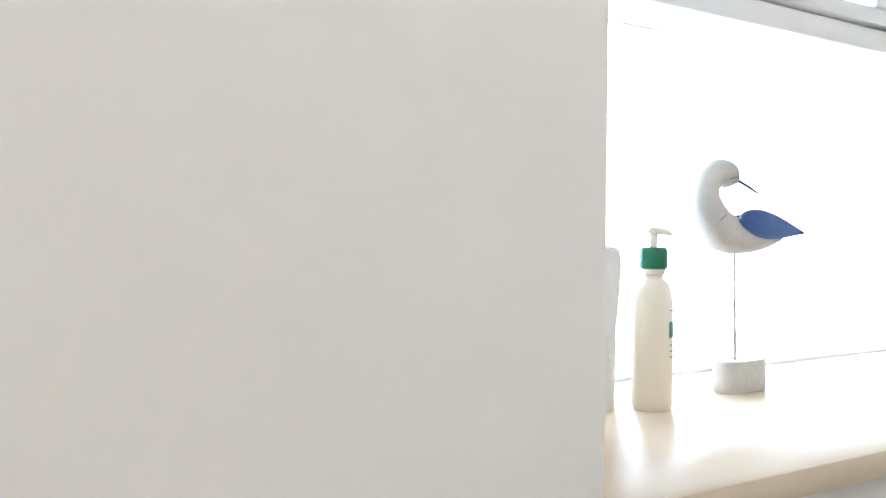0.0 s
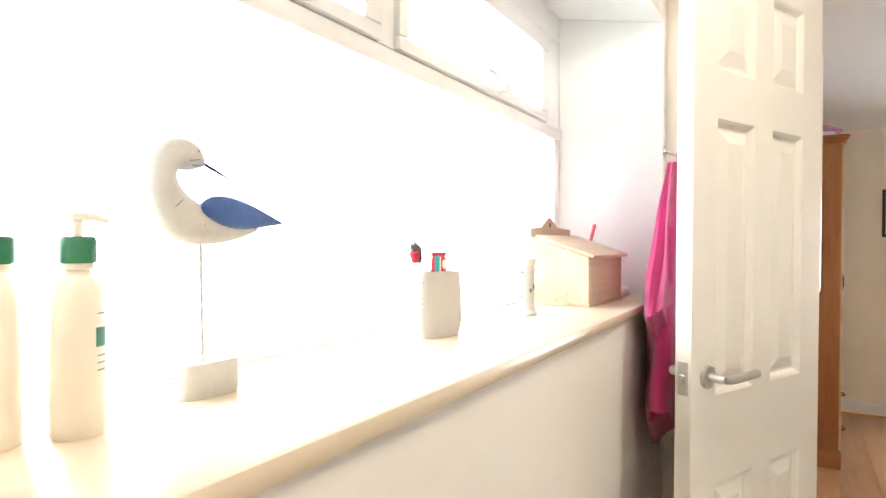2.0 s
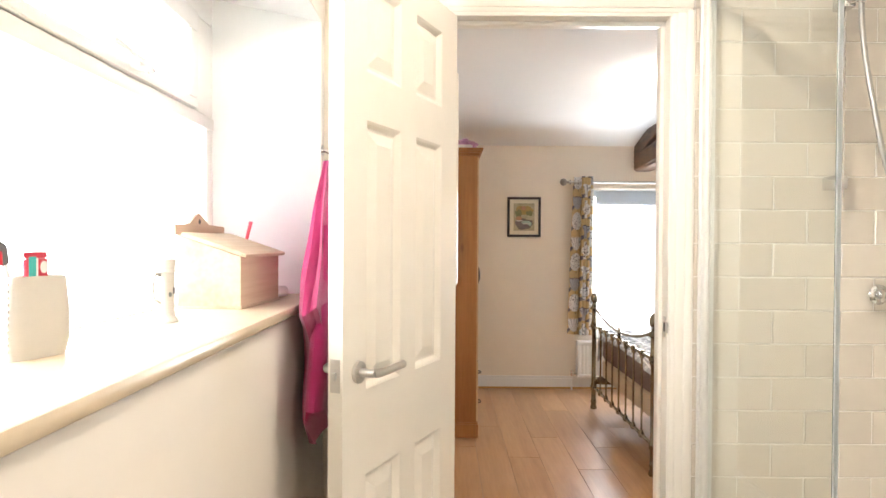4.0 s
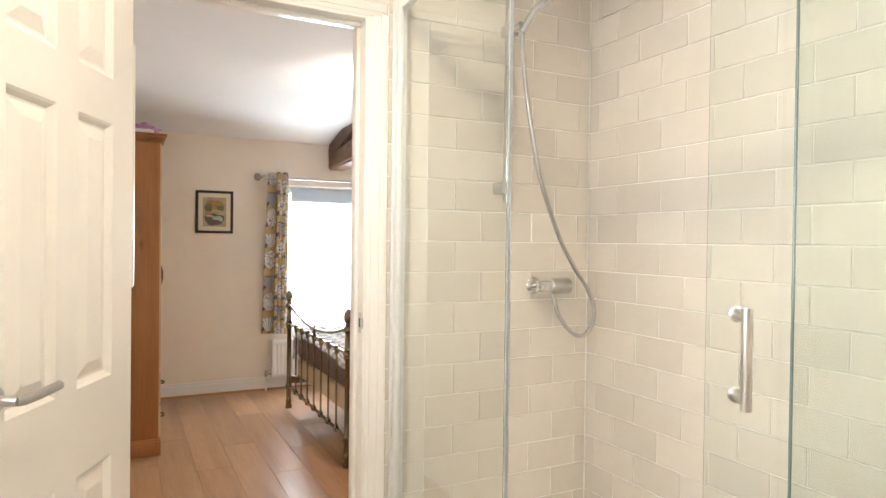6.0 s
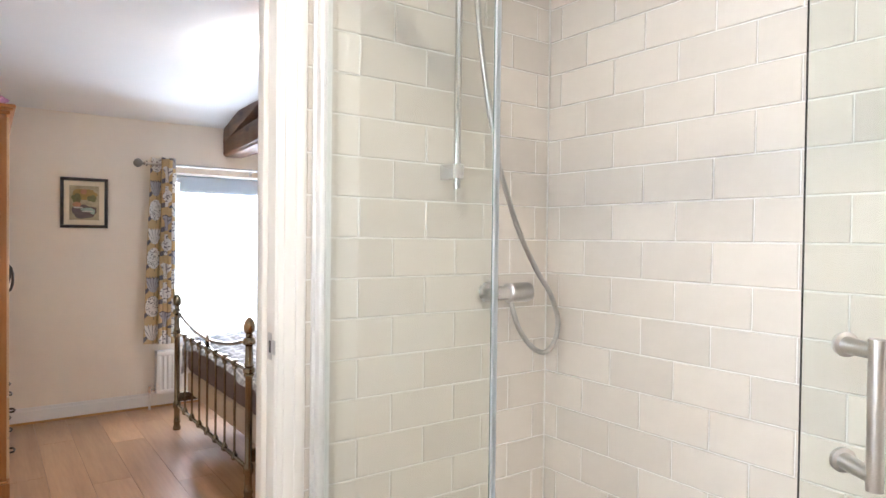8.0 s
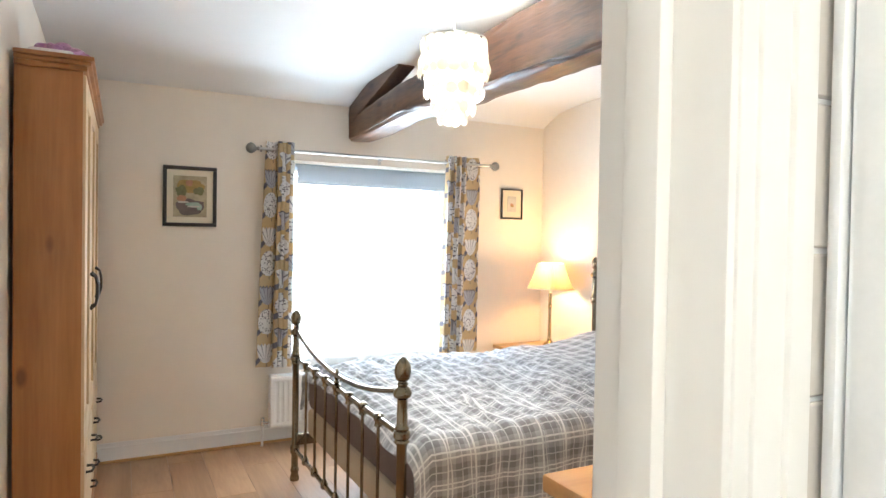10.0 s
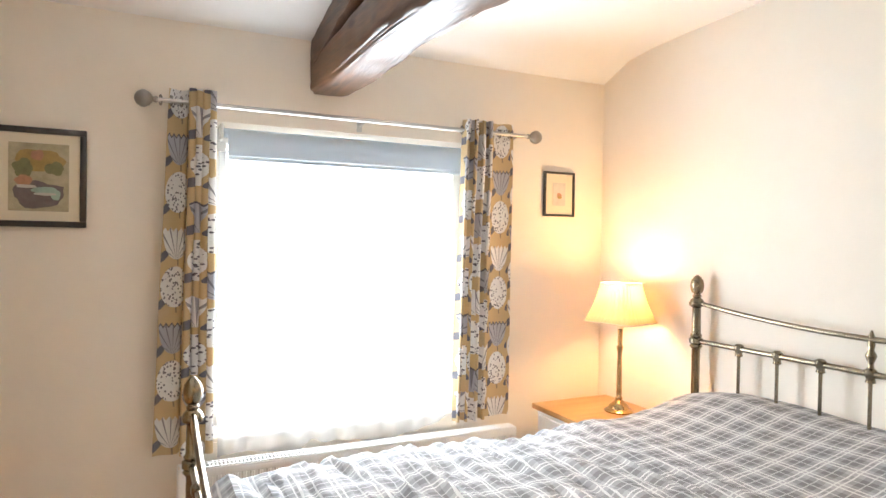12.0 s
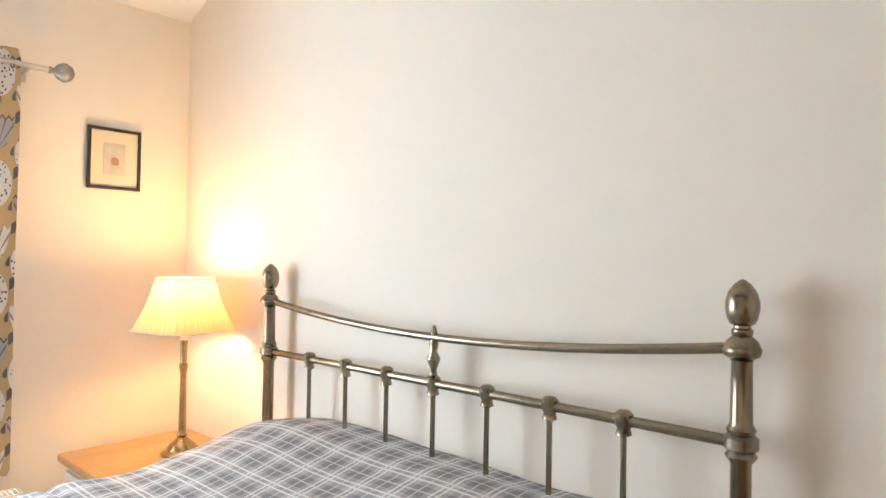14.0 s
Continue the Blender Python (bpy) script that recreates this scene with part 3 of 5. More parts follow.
structure("backdrop_street", cube(9.0, -16.0, -4.0, 9.02, 2.9, 8.0), M_SKYCARD, "bright overcast sky outside the bedroom window")

# ---- bedroom window ----
win2 = empty("window_2", pose(0, 0, 0), "white framed bedroom window in a plain recess", "window", "", "structure")
fx = WIN_X + 0.18
part("frame_head", cube(fx, WY0, WZ1 - 0.06, fx + 0.07, WY1, WZ1, 0.004), M_UPVC, win2)
part("frame_bottom", cube(fx, WY0, WZ0, fx + 0.07, WY1, WZ0 + 0.06, 0.004), M_UPVC, win2)
part("frame_side", cube(fx, WY0, WZ0 + 0.06, fx + 0.07, WY0 + 0.06, WZ1 - 0.06, 0.004), M_UPVC, win2)
part("frame_side", cube(fx, WY1 - 0.06, WZ0 + 0.06, fx + 0.07, WY1, WZ1 - 0.06, 0.004), M_UPVC, win2)
pane = part("pane", cube(fx + 0.03, WY0 + 0.055, WZ0 + 0.055, fx + 0.036, WY1 - 0.055, WZ1 - 0.055), M_PANE, win2)
pane.visible_shadow = False
part("window_board", cube(WIN_X + 0.002, WY0, WZ0 - 0.0, fx, WY1, WZ0 + 0.022, 0.006), M_GLOSS, win2)

# ---- bedroom things ----


def wardrobe():
    x0, x1, y0, y1, zt = 4.50, 5.90, -0.268, -0.059, 1.90
    w = empty("wardrobe", pose(x0, y0, 0), "tall orange pine wardrobe with cream-washed doors", "wardrobe")
    o = Matrix.Translation((-x0, -y0, 0))
    part("side_panel", cube(x0, y0, 0.10, x0 + 0.022, y1, zt, 0.002, o), M_PINE, w)
    part("side_panel", cube(x1 - 0.022, y0, 0.10, x1, y1, zt, 0.002, o), M_PINE, w)
    part("back_panel", cube(x0 + 0.022, y1 - 0.012, 0.10, x1 - 0.022, y1, zt, 0, o), M_PINE, w)
    part("plinth", box(cube(x0 - 0.012, y0 - 0.014, 0, x1 + 0.01, y1, 0.088, 0.004, o), x0 - 0.007, y0 - 0.008, 0.088, x1 + 0.005, y1, 0.10, 0.004, o), M_PINE, w)
    part("cornice", box(box(cube(x0 - 0.012, y0 - 0.014, zt, x1 + 0.01, y1, zt + 0.018, 0.004, o), x0 - 0.026, y0 - 0.028, zt + 0.018, x1 + 0.02, y1, zt + 0.034, 0.005, o), x0 - 0.034, y0 - 0.036, zt + 0.034, x1 + 0.03, y1, zt + 0.05, 0.004, o), M_PINE, w)
    n = 3
    dw = (x1 - x0) / n
    for k in range(n):
        a, b = x0 + k * dw + 0.004, x0 + (k + 1) * dw - 0.004
        d = bmesh.new()
        box(d, a, y0 - 0.010, 0.52, a + 0.085, y0 + 0.010, zt - 0.01, 0.003, o)
        box(d, b - 0.085, y0 - 0.010, 0.52, b, y0 + 0.010, zt - 0.01, 0.003, o)
        box(d, a + 0.085, y0 - 0.010, 0.52, b - 0.085, y0 + 0.010, 0.61, 0.003, o)
        box(d, a + 0.085, y0 - 0.010, zt - 0.10, b - 0.085, y0 + 0.010, zt - 0.01, 0.003, o)
        door = part("door", d, M_PINE_FRONT, w)
        part("door_panel", cube(a + 0.08, y0 - 0.001, 0.605, b - 0.08, y0 + 0.008, zt - 0.095, 0.002, o), M_PINE_FRONT, door)
        hx = b - 0.035 if k == 0 else a + 0.035
        part("handle", bar([o @ Vector((hx, y0 - 0.010, z)) - Vector((0, d2, 0)) for z, d2 in ((1.00, 0), (1.015, 0.02), (1.05, 0.028), (1.10, 0.028), (1.135, 0.02), (1.15, 0))], [0.009, 0.005, 0.006, 0.006, 0.005, 0.009], 8), M_IRON, door, "dark iron handle")
    for k in range(2):
        a, b = x0 + 0.006 + k * (x1 - x0) / 2, x0 + (k + 1) * (x1 - x0) / 2 - 0.006
        for z in (0.11, 0.315):
            dr = part("drawer", cube(a, y0 - 0.012, z, b, y0 + 0.012, z + 0.195, 0.004, o), M_PINE_FRONT, w)
            for q in (0.2, 0.8):
                hx = a + (b - a) * q
                part("handle", bar([o @ Vector((hx + u, y0 - 0.012 - v, z + 0.10)) for u, v in ((-0.04, 0), (-0.035, 0.02), (0, 0.026), (0.035, 0.02), (0.04, 0))], 0.005, 8), M_IRON, dr, "dark iron drop handle")
    return w


wardrobe()

# folded things on the wardrobe
b = bmesh.new()
box(b, 4.56, -0.235, 1.951, 4.86, -0.089, 1.985, 0.012)
tagged(link("folded_blanket", b, M_WHITE, smooth=True), "folded white blanket on top of the wardrobe", "blanket")
rnd = random.Random(4)
b = bmesh.new()
bmesh.ops.create_icosphere(b, subdivisions=4, radius=1.0)
for v in b.verts:
    q = v.co.copy()
    d = 1 + 0.35 * noise.noise(q * 2.2) + 0.22 * noise.noise(q * 5.5)
    v.co = Vector((4.76 + q.x * 0.10 * d, -0.175 + q.y * 0.09 * d, max(1.9852, 2.004 + q.z * 0.042 * d)))
M_FLOWER = mat("pink_and_purple_cloth", (0.35, 0.14, 0.34), 0.9, vary=0.3, scale=25, second=(0.70, 0.45, 0.55))
tagged(link("crumpled_cloth", b, M_FLOWER, smooth=True), "crumpled pink and purple cloth on the folded blanket", "cloth")


def finial(bm, x, y, z, s=1.0):
    """A turned acorn on stacked rings, its foot at z."""
    prof = [(0.020, 0), (0.034, 0.008), (0.0365, 0.016), (0.0365, 0.021), (0.033, 0.026), (0.030, 0.034), (0.018, 0.044), (0.0205, 0.048), (0.0205, 0.054), (0.0165, 0.058), (0.0165, 0.062), (0.0245, 0.066), (0.029, 0.076), (0.0325, 0.092), (0.0320, 0.106), (0.027, 0.123), (0.016, 0.137), (0.006, 0.144), (0.001, 0.146)]
    lathe(bm, [(r * s * 0.88, h * s * 0.97) for r, h in prof], Matrix.Translation((x, y, z)), 18)


def bed_end(bed, y, xa, xb, top, rail, upper, dip, bottom, name):
    """One end of the bed: two posts with acorns, a sagging top bar, a rail, spindles."""
    for x in (xa, xb):
        b = turned([(0.024, 0.0), (0.026, 0.015), (0.018, 0.04), (0.024, 0.055), (0.019, 0.07), (0.0175, bottom - 0.03), (0.025, bottom - 0.015), (0.025, bottom + 0.015), (0.0175, bottom + 0.03), (0.0175, rail - 0.035), (0.027, rail - 0.022), (0.022, rail - 0.014), (0.029, rail - 0.008), (0.029, rail + 0.010), (0.022, rail + 0.016), (0.025, rail + 0.024), (0.019, rail + 0.034), (0.0175, top - 0.145), (0.019, top - 0.142)], Matrix.Translation((x, y, 0)), 18)
        finial(b, x, y, top - 0.142)
        part("post", b, M_BRASS, bed)
    n = 25
    pts = [(xa + (xb - xa) * k / (n - 1), y, upper - dip * (1 - (2 * k / (n - 1) - 1) ** 2)) for k in range(n)]
    part("top_bar", bar(pts, 0.0105, 10), M_BRASS, bed)
    part("rail", bar([(xa, y, rail), (xb, y, rail)], 0.011, 10), M_BRASS, bed)
    part("lower_rail", bar([(xa, y, bottom), (xb, y, bottom)], 0.011, 10), M_BRASS, bed)
    mid = (xa + xb) / 2
    gap = (upper - dip) - rail
    part("centre_turning", turned([(0.008, 0), (0.016, 0.01), (0.010, 0.02), (0.008, gap * 0.3), (0.017, gap * 0.5), (0.017, gap * 0.55), (0.008, gap * 0.7), (0.012, gap * 0.85), (0.008, gap), (0.009, gap + 0.012), (0.003, gap + 0.03)], Matrix.Translation((mid, y, rail)), 14), M_BRASS, bed)
    for k in range(1, 8):
        x = mid + (xb - xa) * (k - 4) * 0.1167
        b = bar([(x, y, bottom), (x, y, rail)], 0.0065, 8)
        lathe(b, [(0.008, -0.032), (0.016, -0.028), (0.013, -0.016), (0.019, -0.004), (0.019, 0.013), (0.010, 0.020)], Matrix.Translation((x, y, rail)), 12)
        lathe(b, [(0.010, -0.018), (0.018, -0.010), (0.018, 0.006), (0.009, 0.024), (0.007, 0.03)], Matrix.Translation((x, y, bottom)), 12)
        part("spindle", b, M_BRASS, bed)


BED_A, BED_B, FOOT_Y, HD_Y = 3.82, 5.27, -1.24, -3.275
bed = empty("bed", pose(0, 0, 0), "antique brass double bedstead with acorn finials", "bed")
bed_end(bed, FOOT_Y, BED_B, BED_A, 0.925, 0.66, 0.815, 0.10, 0.17, "foot")
bed_end(bed, HD_Y, BED_B - 0.02, BED_A - 0.03, 1.212, 0.925, 1.092, 0.052, 0.30, "head")
for x in (BED_A + 0.01, BED_B - 0.03):
    part("side_rail", cube(x - 0.012, HD_Y, 0.20, x + 0.022, FOOT_Y, 0.26, 0.004), M_BRASS, bed)
base = link("divan", cube(BED_A + 0.03, HD_Y + 0.04, 0.262, BED_B - 0.06, FOOT_Y - 0.05, 0.40, 0.02), M_BASE, smooth=True)
tagged(base, "cream upholstered bed base under the mattress", "bed base")
mattress = link("mattress", cube(BED_A + 0.03, HD_Y + 0.04, 0.401, BED_B - 0.06, FOOT_Y - 0.05, 0.585, 0.035), M_MAUVE, smooth=True)
tagged(mattress, "mattress in a mauve-brown cover", "mattress")


def duvet():
    """A checked duvet, rumpled over the mattress and pillows, hanging at both sides."""
    W, L, nu, nv = BED_B - BED_A - 0.02, 2.06, 170, 230
    drop_near, drop_far = 0.46, 0.16
    xm, half = (BED_A + BED_B - 0.03) / 2, W / 2
    total = W + drop_near + drop_far

    def place(i, j):
        s = -half - drop_near + total * j / (nu - 1)
        y = FOOT_Y - 0.035 - L * i / (nv - 1)
        t = i / (nv - 1)
        pil = max(0.0, (t - 0.70) / 0.30)
        top = 0.625 + 0.02 * t + 0.10 * (pil * pil * (3 - 2 * pil)) * (1 - 0.25 * max(0.0, (t - 0.93) / 0.07))
        edge = min(1.0, max(0.0, (s - half + 0.30) / 0.30))
        top -= 0.045 * edge * edge * (0.4 + 0.6 * pil)
        w = noise.noise((s * 2.2, y * 2.6, 0.3)) * 0.022 + ((0.35 - abs(noise.noise((s * 2.2 + y, y * 9 - s * 1.5, 1.7)))) * 0.036 + (0.3 - abs(noise.noise((s * 3.5 + y * 2, y * 21 - s * 2, 4.1)))) * 0.024 + noise.noise((s * 9, y * 34, 2.2)) * 0.004) * (1 - 0.85 * min(1.0, max(0.0, (t - 0.5) / 0.25)))
        a = abs(s) - (half - 0.05)
        if a <= 0:
            x, z = s, top + w
        else:
            r = 0.07
            ang = min(a / r, math.pi / 2)
            over = max(0.0, a - r * math.pi / 2)
            fold = 0.015 * math.sin(y * 17 + 2 * noise.noise((y * 2, 0, 0))) * min(1.0, over / 0.1)
            x = math.copysign(half - 0.05 + r * math.sin(ang) + fold + w * 0.6, s)
            z = top + w * math.cos(ang) - r * (1 - math.cos(ang)) - over
        if t < 0.03:
            z -= (0.03 - t) * 2.0
        return Vector((xm + x, y, z))

    b = sheet(nv, nu, place, 0.012, lambda i, j: (total * j / (nu - 1), L * i / (nv - 1)))
    return tagged(link("duvet", b, M_PLAID, smooth=True), "rumpled grey and white checked duvet on the bed", "duvet")


duvet()

bt = empty("bedside_table", pose(5.42, -3.32, 0), "white bedside cabinet with an oak top", "bedside table")
o = Matrix.Translation((-5.42, 3.32, 0))
part("body", cube(5.44, -3.31, 0.0, 5.87, -2.885, 0.515, 0.003, o), M_WHITE, bt)
part("top", cube(5.42, -3.325, 0.515, 5.89, -2.86, 0.542, 0.005, o), M_TOP, bt, "honey oak top")
for z in (0.06, 0.29):
    dr = part("drawer", cube(5.46, -2.887, z, 5.85, -2.872, z + 0.20, 0.004, o), M_WHITE, bt)
    part("knob", turned([(0.006, 0), (0.006, 0.012), (0.014, 0.018), (0.012, 0.028), (0.002, 0.031)], o @ pose(5.655, -2.872, z + 0.1, -90), 12), M_BRASS, dr)


def plan(a, power=5.0):
    """How far a square with softened corners reaches in one direction."""
    return 0.93 / (abs(math.cos(a)) ** power + abs(math.sin(a)) ** power) ** (1 / power)


def table_lamp(at, z, base_h, r0, r1, h, pleats, turn, label):
    t = empty("table_lamp", pose(at[0], at[1], z), label, "lamp")
    part("base", turned([(0.066, 0), (0.070, 0.006), (0.060, 0.014), (0.050, 0.018), (0.045, 0.03), (0.022, 0.05), (0.014, 0.058), (0.018, 0.064), (0.012, 0.072), (0.013, 0.09), (0.0105, base_h * 0.7), (0.016, base_h * 0.78), (0.011, base_h * 0.8), (0.012, base_h)], None, 24), M_LAMP_BRASS, t, "turned brass stem on a flared foot")
    part("lamp_holder", turned([(0.014, base_h), (0.014, base_h + 0.08), (0.01, base_h + 0.09)], None, 14), M_MOUNT, t, "ivory candle tube")
    part("bulb", turned([(0.01, base_h + 0.09), (0.017, base_h + 0.105), (0.019, base_h + 0.12), (0.010, base_h + 0.142), (0.001, base_h + 0.148)], None, 14), M_BULB, t)
    b = bmesh.new()
    n = pleats * 4
    zb = base_h + 0.035
    rows = 7
    grid = []
    for i in range(rows):
        f = i / (rows - 1)
        r = r0 + (r1 - r0) * f
        grid.append([])
        for k in range(n):
            a = 2 * math.pi * k / n
            q = plan(a) * (r + 0.0036 * math.sin(k * math.pi / 2) * (1 if 0 < i < rows - 1 else 0.3))
            bow = -0.010 * math.sin(math.pi * f)
            grid[-1].append(b.verts.new(((q + bow) * math.cos(a + turn), (q + bow) * math.sin(a + turn), zb + h * f)))
    for p, q in zip(grid, grid[1:]):
        for k in range(n):
            b.faces.new((p[k], p[(k + 1) % n], q[(k + 1) % n], q[k]))
    sh = part("shade", b, M_SHADE, t, "cream pleated cloth shade, lit from within")
    for r, zz in ((r0, zb), (r1, zb + h)):
        part("shade_trim", bar([((r + 0.002) * plan(a) * math.cos(a + turn), (r + 0.002) * plan(a) * math.sin(a + turn), zz) for a in [2 * math.pi * k / 80 for k in range(81)]], 0.003, 6), M_MOUNT, sh)
    return t


table_lamp((5.60, -3.16), 0.542, 0.395, 0.146, 0.082, 0.18, 40, radians(15), "lit brass table lamp on the bedside cabinet")

# chest of drawers just inside the bedroom door
ch = empty("chest_of_drawers", pose(2.26, -1.95, 0), "honey-coloured chest of drawers beside the doorway", "chest of drawers")
o = Matrix.Translation((-2.26, 1.95, 0))
part("body", cube(2.262, -1.93, 0.05, 2.66, -1.02, 0.92, 0.003, o), M_PINE, ch)
part("top", cube(2.262, -1.95, 0.92, 2.70, -1.00, 0.95, 0.006, o), M_TOP, ch, "honey oak top")
for k in range(4):
    z = 0.07 + k * 0.212
    dr = part("drawer", cube(2.66, -1.91, z, 2.678, -1.04, z + 0.20, 0.004, o), M_PINE, ch)
    for y in (-1.7, -1.25):
        part("knob", turned([(0.007, 0), (0.008, 0.014), (0.017, 0.02), (0.014, 0.032), (0.002, 0.036)], o @ pose(2.678, y, z + 0.1, 0, 90, 0), 12), M_PINE, dr)
table_lamp((2.57, -1.31), 0.95, 0.32, 0.197, 0.10, 0.235, 44, radians(8), "lit table lamp with a wide pleated shade on the chest")


def pendant():
    cx, cy = 4.10, -1.56
    p = empty("pendant_light", pose(cx, cy, 2.354), "lit pendant light of hanging capiz shell discs", "ceiling light")
    part("ceiling_rose", turned([(0.012, -0.045), (0.03, -0.035), (0.048, -0.012), (0.05, 0.0)], None, 20), M_WHITE, p)
    part("cable", bar([(0, 0, -0.04), (0, 0, -0.36)], 0.0035, 6), M_WHITE, p)
    fr = bmesh.new()
    for r, z in ((0.128, -0.252), (0.112, -0.375), (0.085, -0.435), (0.050, -0.475)):
        tube(fr, [(r * math.cos(a), r * math.sin(a), z) for a in [2 * math.pi * k / 32 for k in range(33)]], 0.0028, 6)
    for k in range(4):
        a = k * math.pi / 2
        tube(fr, [(0, 0, -0.258), (0.128 * math.cos(a), 0.128 * math.sin(a), -0.258)], 0.0025, 6)
        tube(fr, [(0.128 * math.cos(a), 0.128 * math.sin(a), -0.258), (0.052 * math.cos(a), 0.052 * math.sin(a), -0.475)], 0.0025, 6)
    part("frame", fr, M_STEEL, p)
    part("bulb", turned([(0.012, -0.40), (0.028, -0.385), (0.030, -0.36), (0.016, -0.32), (0.014, -0.30)], None, 14), M_BULB, p)
    disc = turned([(0.0225, -0.0006), (0.0225, 0.0006)], None, 14)
    me = bpy.data.meshes.new("shell_disc")
    disc.to_mesh(me)
    disc.free()
    me.materials.append(M_CAPIZ)
    rr = random.Random(2)
    for r, ztop, n, tiers in ((0.128, -0.258, 20, 4), (0.112, -0.372, 17, 3), (0.085, -0.432, 12, 3), (0.050, -0.472, 8, 3)):
        for k in range(n):
            for j in range(tiers):
                a = 2 * math.pi * (k + 0.5 * (j % 2)) / n
                q = new("shell_disc", me)
                q.parent = p
                rad = r + (0.008 * math.sin(j * 0.6) if r > 0.12 else 0) + rr.uniform(-0.006, 0.006)
                q.matrix_local = Matrix.Translation((rad * math.cos(a), rad * math.sin(a), ztop - 0.018 - j * 0.034 + rr.uniform(-0.004, 0.004))) @ Euler((rr.uniform(-0.15, 0.15), math.pi / 2 + rr.uniform(-0.15, 0.15), a + rr.uniform(-0.32, 0.32)), "XYZ").to_matrix().to_4x4()
    return p


pendant()


def beam():
    """A rough-hewn tie beam, cambered, bedded in the window wall."""
    b = bmesh.new()
    n, m = 170, 44
    rings = []
    for i in range(n):
        f = i / (n - 1)
        x = 5.955 - f * (5.955 - RX - 0.005)
        y = -1.835 - 0.20 * f ** 0.8
        bot = 1.963 + 0.035 * math.sin(f * math.pi) ** 1.0 + 0.02 * f + 0.02 * math.exp(-((f - 0.2) / 0.09) ** 2)
        g = min(1.0, max(0.0, (f - 0.22) / 0.30))
        h = 0.172 + 0.03 * min(1.0, f / 0.2) + 0.065 * g * g * (3 - 2 * g)
        hw = 0.088 + 0.014 * f
        ring = []
        for k in range(m):
            a = 2 * math.pi * (k + 0.5) / m
            c, s = math.cos(a), math.sin(a)
            e = 0.30
            px = math.copysign(abs(c) ** e, c) * hw
            pz = math.copysign(abs(s) ** e, s) * h / 2
            q = noise.noise((x * 3.1, c * 1.5, s * 1.5)) * 0.020 + noise.noise((x * 9, c * 3, s * 3 + 7)) * 0.008 + noise.noise((x * 2.2, c * 11, s * 11 + 3)) * 0.007
            q -= 0.028 * max(0.0, 1 - abs(a - 2.75 - 0.35 * f - 0.12 * noise.noise((x * 2.3, 0, 9))) / 0.10) * (1 if 0.30 < f < 0.75 else 0)
            q -= 0.010 * max(0.0, 1 - abs(a - 5.55 - 0.15 * noise.noise((x * 2.0, 0, 4))) / 0.09) * (1 if f < 0.5 else 0)
            ring.append(b.verts.new((x, y + px * (1 + q * 6), bot + h / 2 + pz * (1 + q * 6))))
        rings.append(ring)
    for p, q in zip(rings, rings[1:]):
        for k in range(m):
            b.faces.new((p[k], p[(k + 1) % m], q[(k + 1) % m], q[k]))
    b.faces.new(rings[0]), b.faces.new(rings[-1][::-1])
    ob = tagged(link("tie_beam", b, M_BEAM, smooth=True), "dark rough-hewn oak beam under the ceiling", "beam", "", "structure")
    s = bmesh.new()
    p0, p1 = Vector((5.97, -1.80, 2.13)), Vector((5.25, -1.845, 2.36))
    d = (p1 - p0).normalized()
    side, up = Vector((0, 1, 0)), d.cross(Vector((0, 1, 0)))
    up = up if up.z > 0 else -up
    n = 14
    rings = []
    for i in range(n):
        c = p0.lerp(p1, i / (n - 1))
        rings.append([s.verts.new(c + side * u * 0.05 * (1 + 0.15 * noise.noise((i * 0.6, u, v))) + up * v * 0.060 * (1 + 0.2 * noise.noise((i * 0.6, u, v + 5)))) for u, v in ((-1, -1), (0, -1.05), (1, -1), (1.05, 0), (1, 1), (0, 1.05), (-1, 1), (-1.05, 0))])
    for p, q in zip(rings, rings[1:]):
        for k in range(8):
            s.faces.new((p[k], p[(k + 1) % 8], q[(k + 1) % 8], q[k]))
    s.faces.new(rings[0]), s.faces.new(rings[-1][::-1])
    tagged(link("rafter", s, M_BEAM, smooth=True), "dark oak rafter end rising into the ceiling", "beam", "", "structure")


beam()

# curtain pole and curtains
PX, PZ = 5.885, 1.857
pole = empty("curtain_pole", pose(PX, -1.97, PZ), "brushed steel curtain pole with ball finials", "curtain pole")
part("rod", bar([(0, 0.82, 0), (0, -0.83, 0)], 0.0095, 12), M_STEEL, pole)
for y, s in ((0.82, 1), (-0.83, -1)):
    part("ball_finial", turned([(0.010, 0), (0.013, 0.006), (0.010, 0.012), (0.010, 0.018), (0.024, 0.028), (0.033, 0.045), (0.033, 0.055), (0.024, 0.072), (0.010, 0.08), (0.001, 0.082)], pose(0, y, 0, -90 * s), 18), M_PEWTER, pole, "dull pewter ball")
for y in (0.755, 0.0, -0.775):
    part("bracket", box(bar([(0, y, -0.004), (0.05, y, -0.012), (0.083, y, -0.012)], 0.006, 8), 0.077, y - 0.012, -0.04, 0.085, y + 0.012, 0.02, 0.003), M_STEEL, pole)


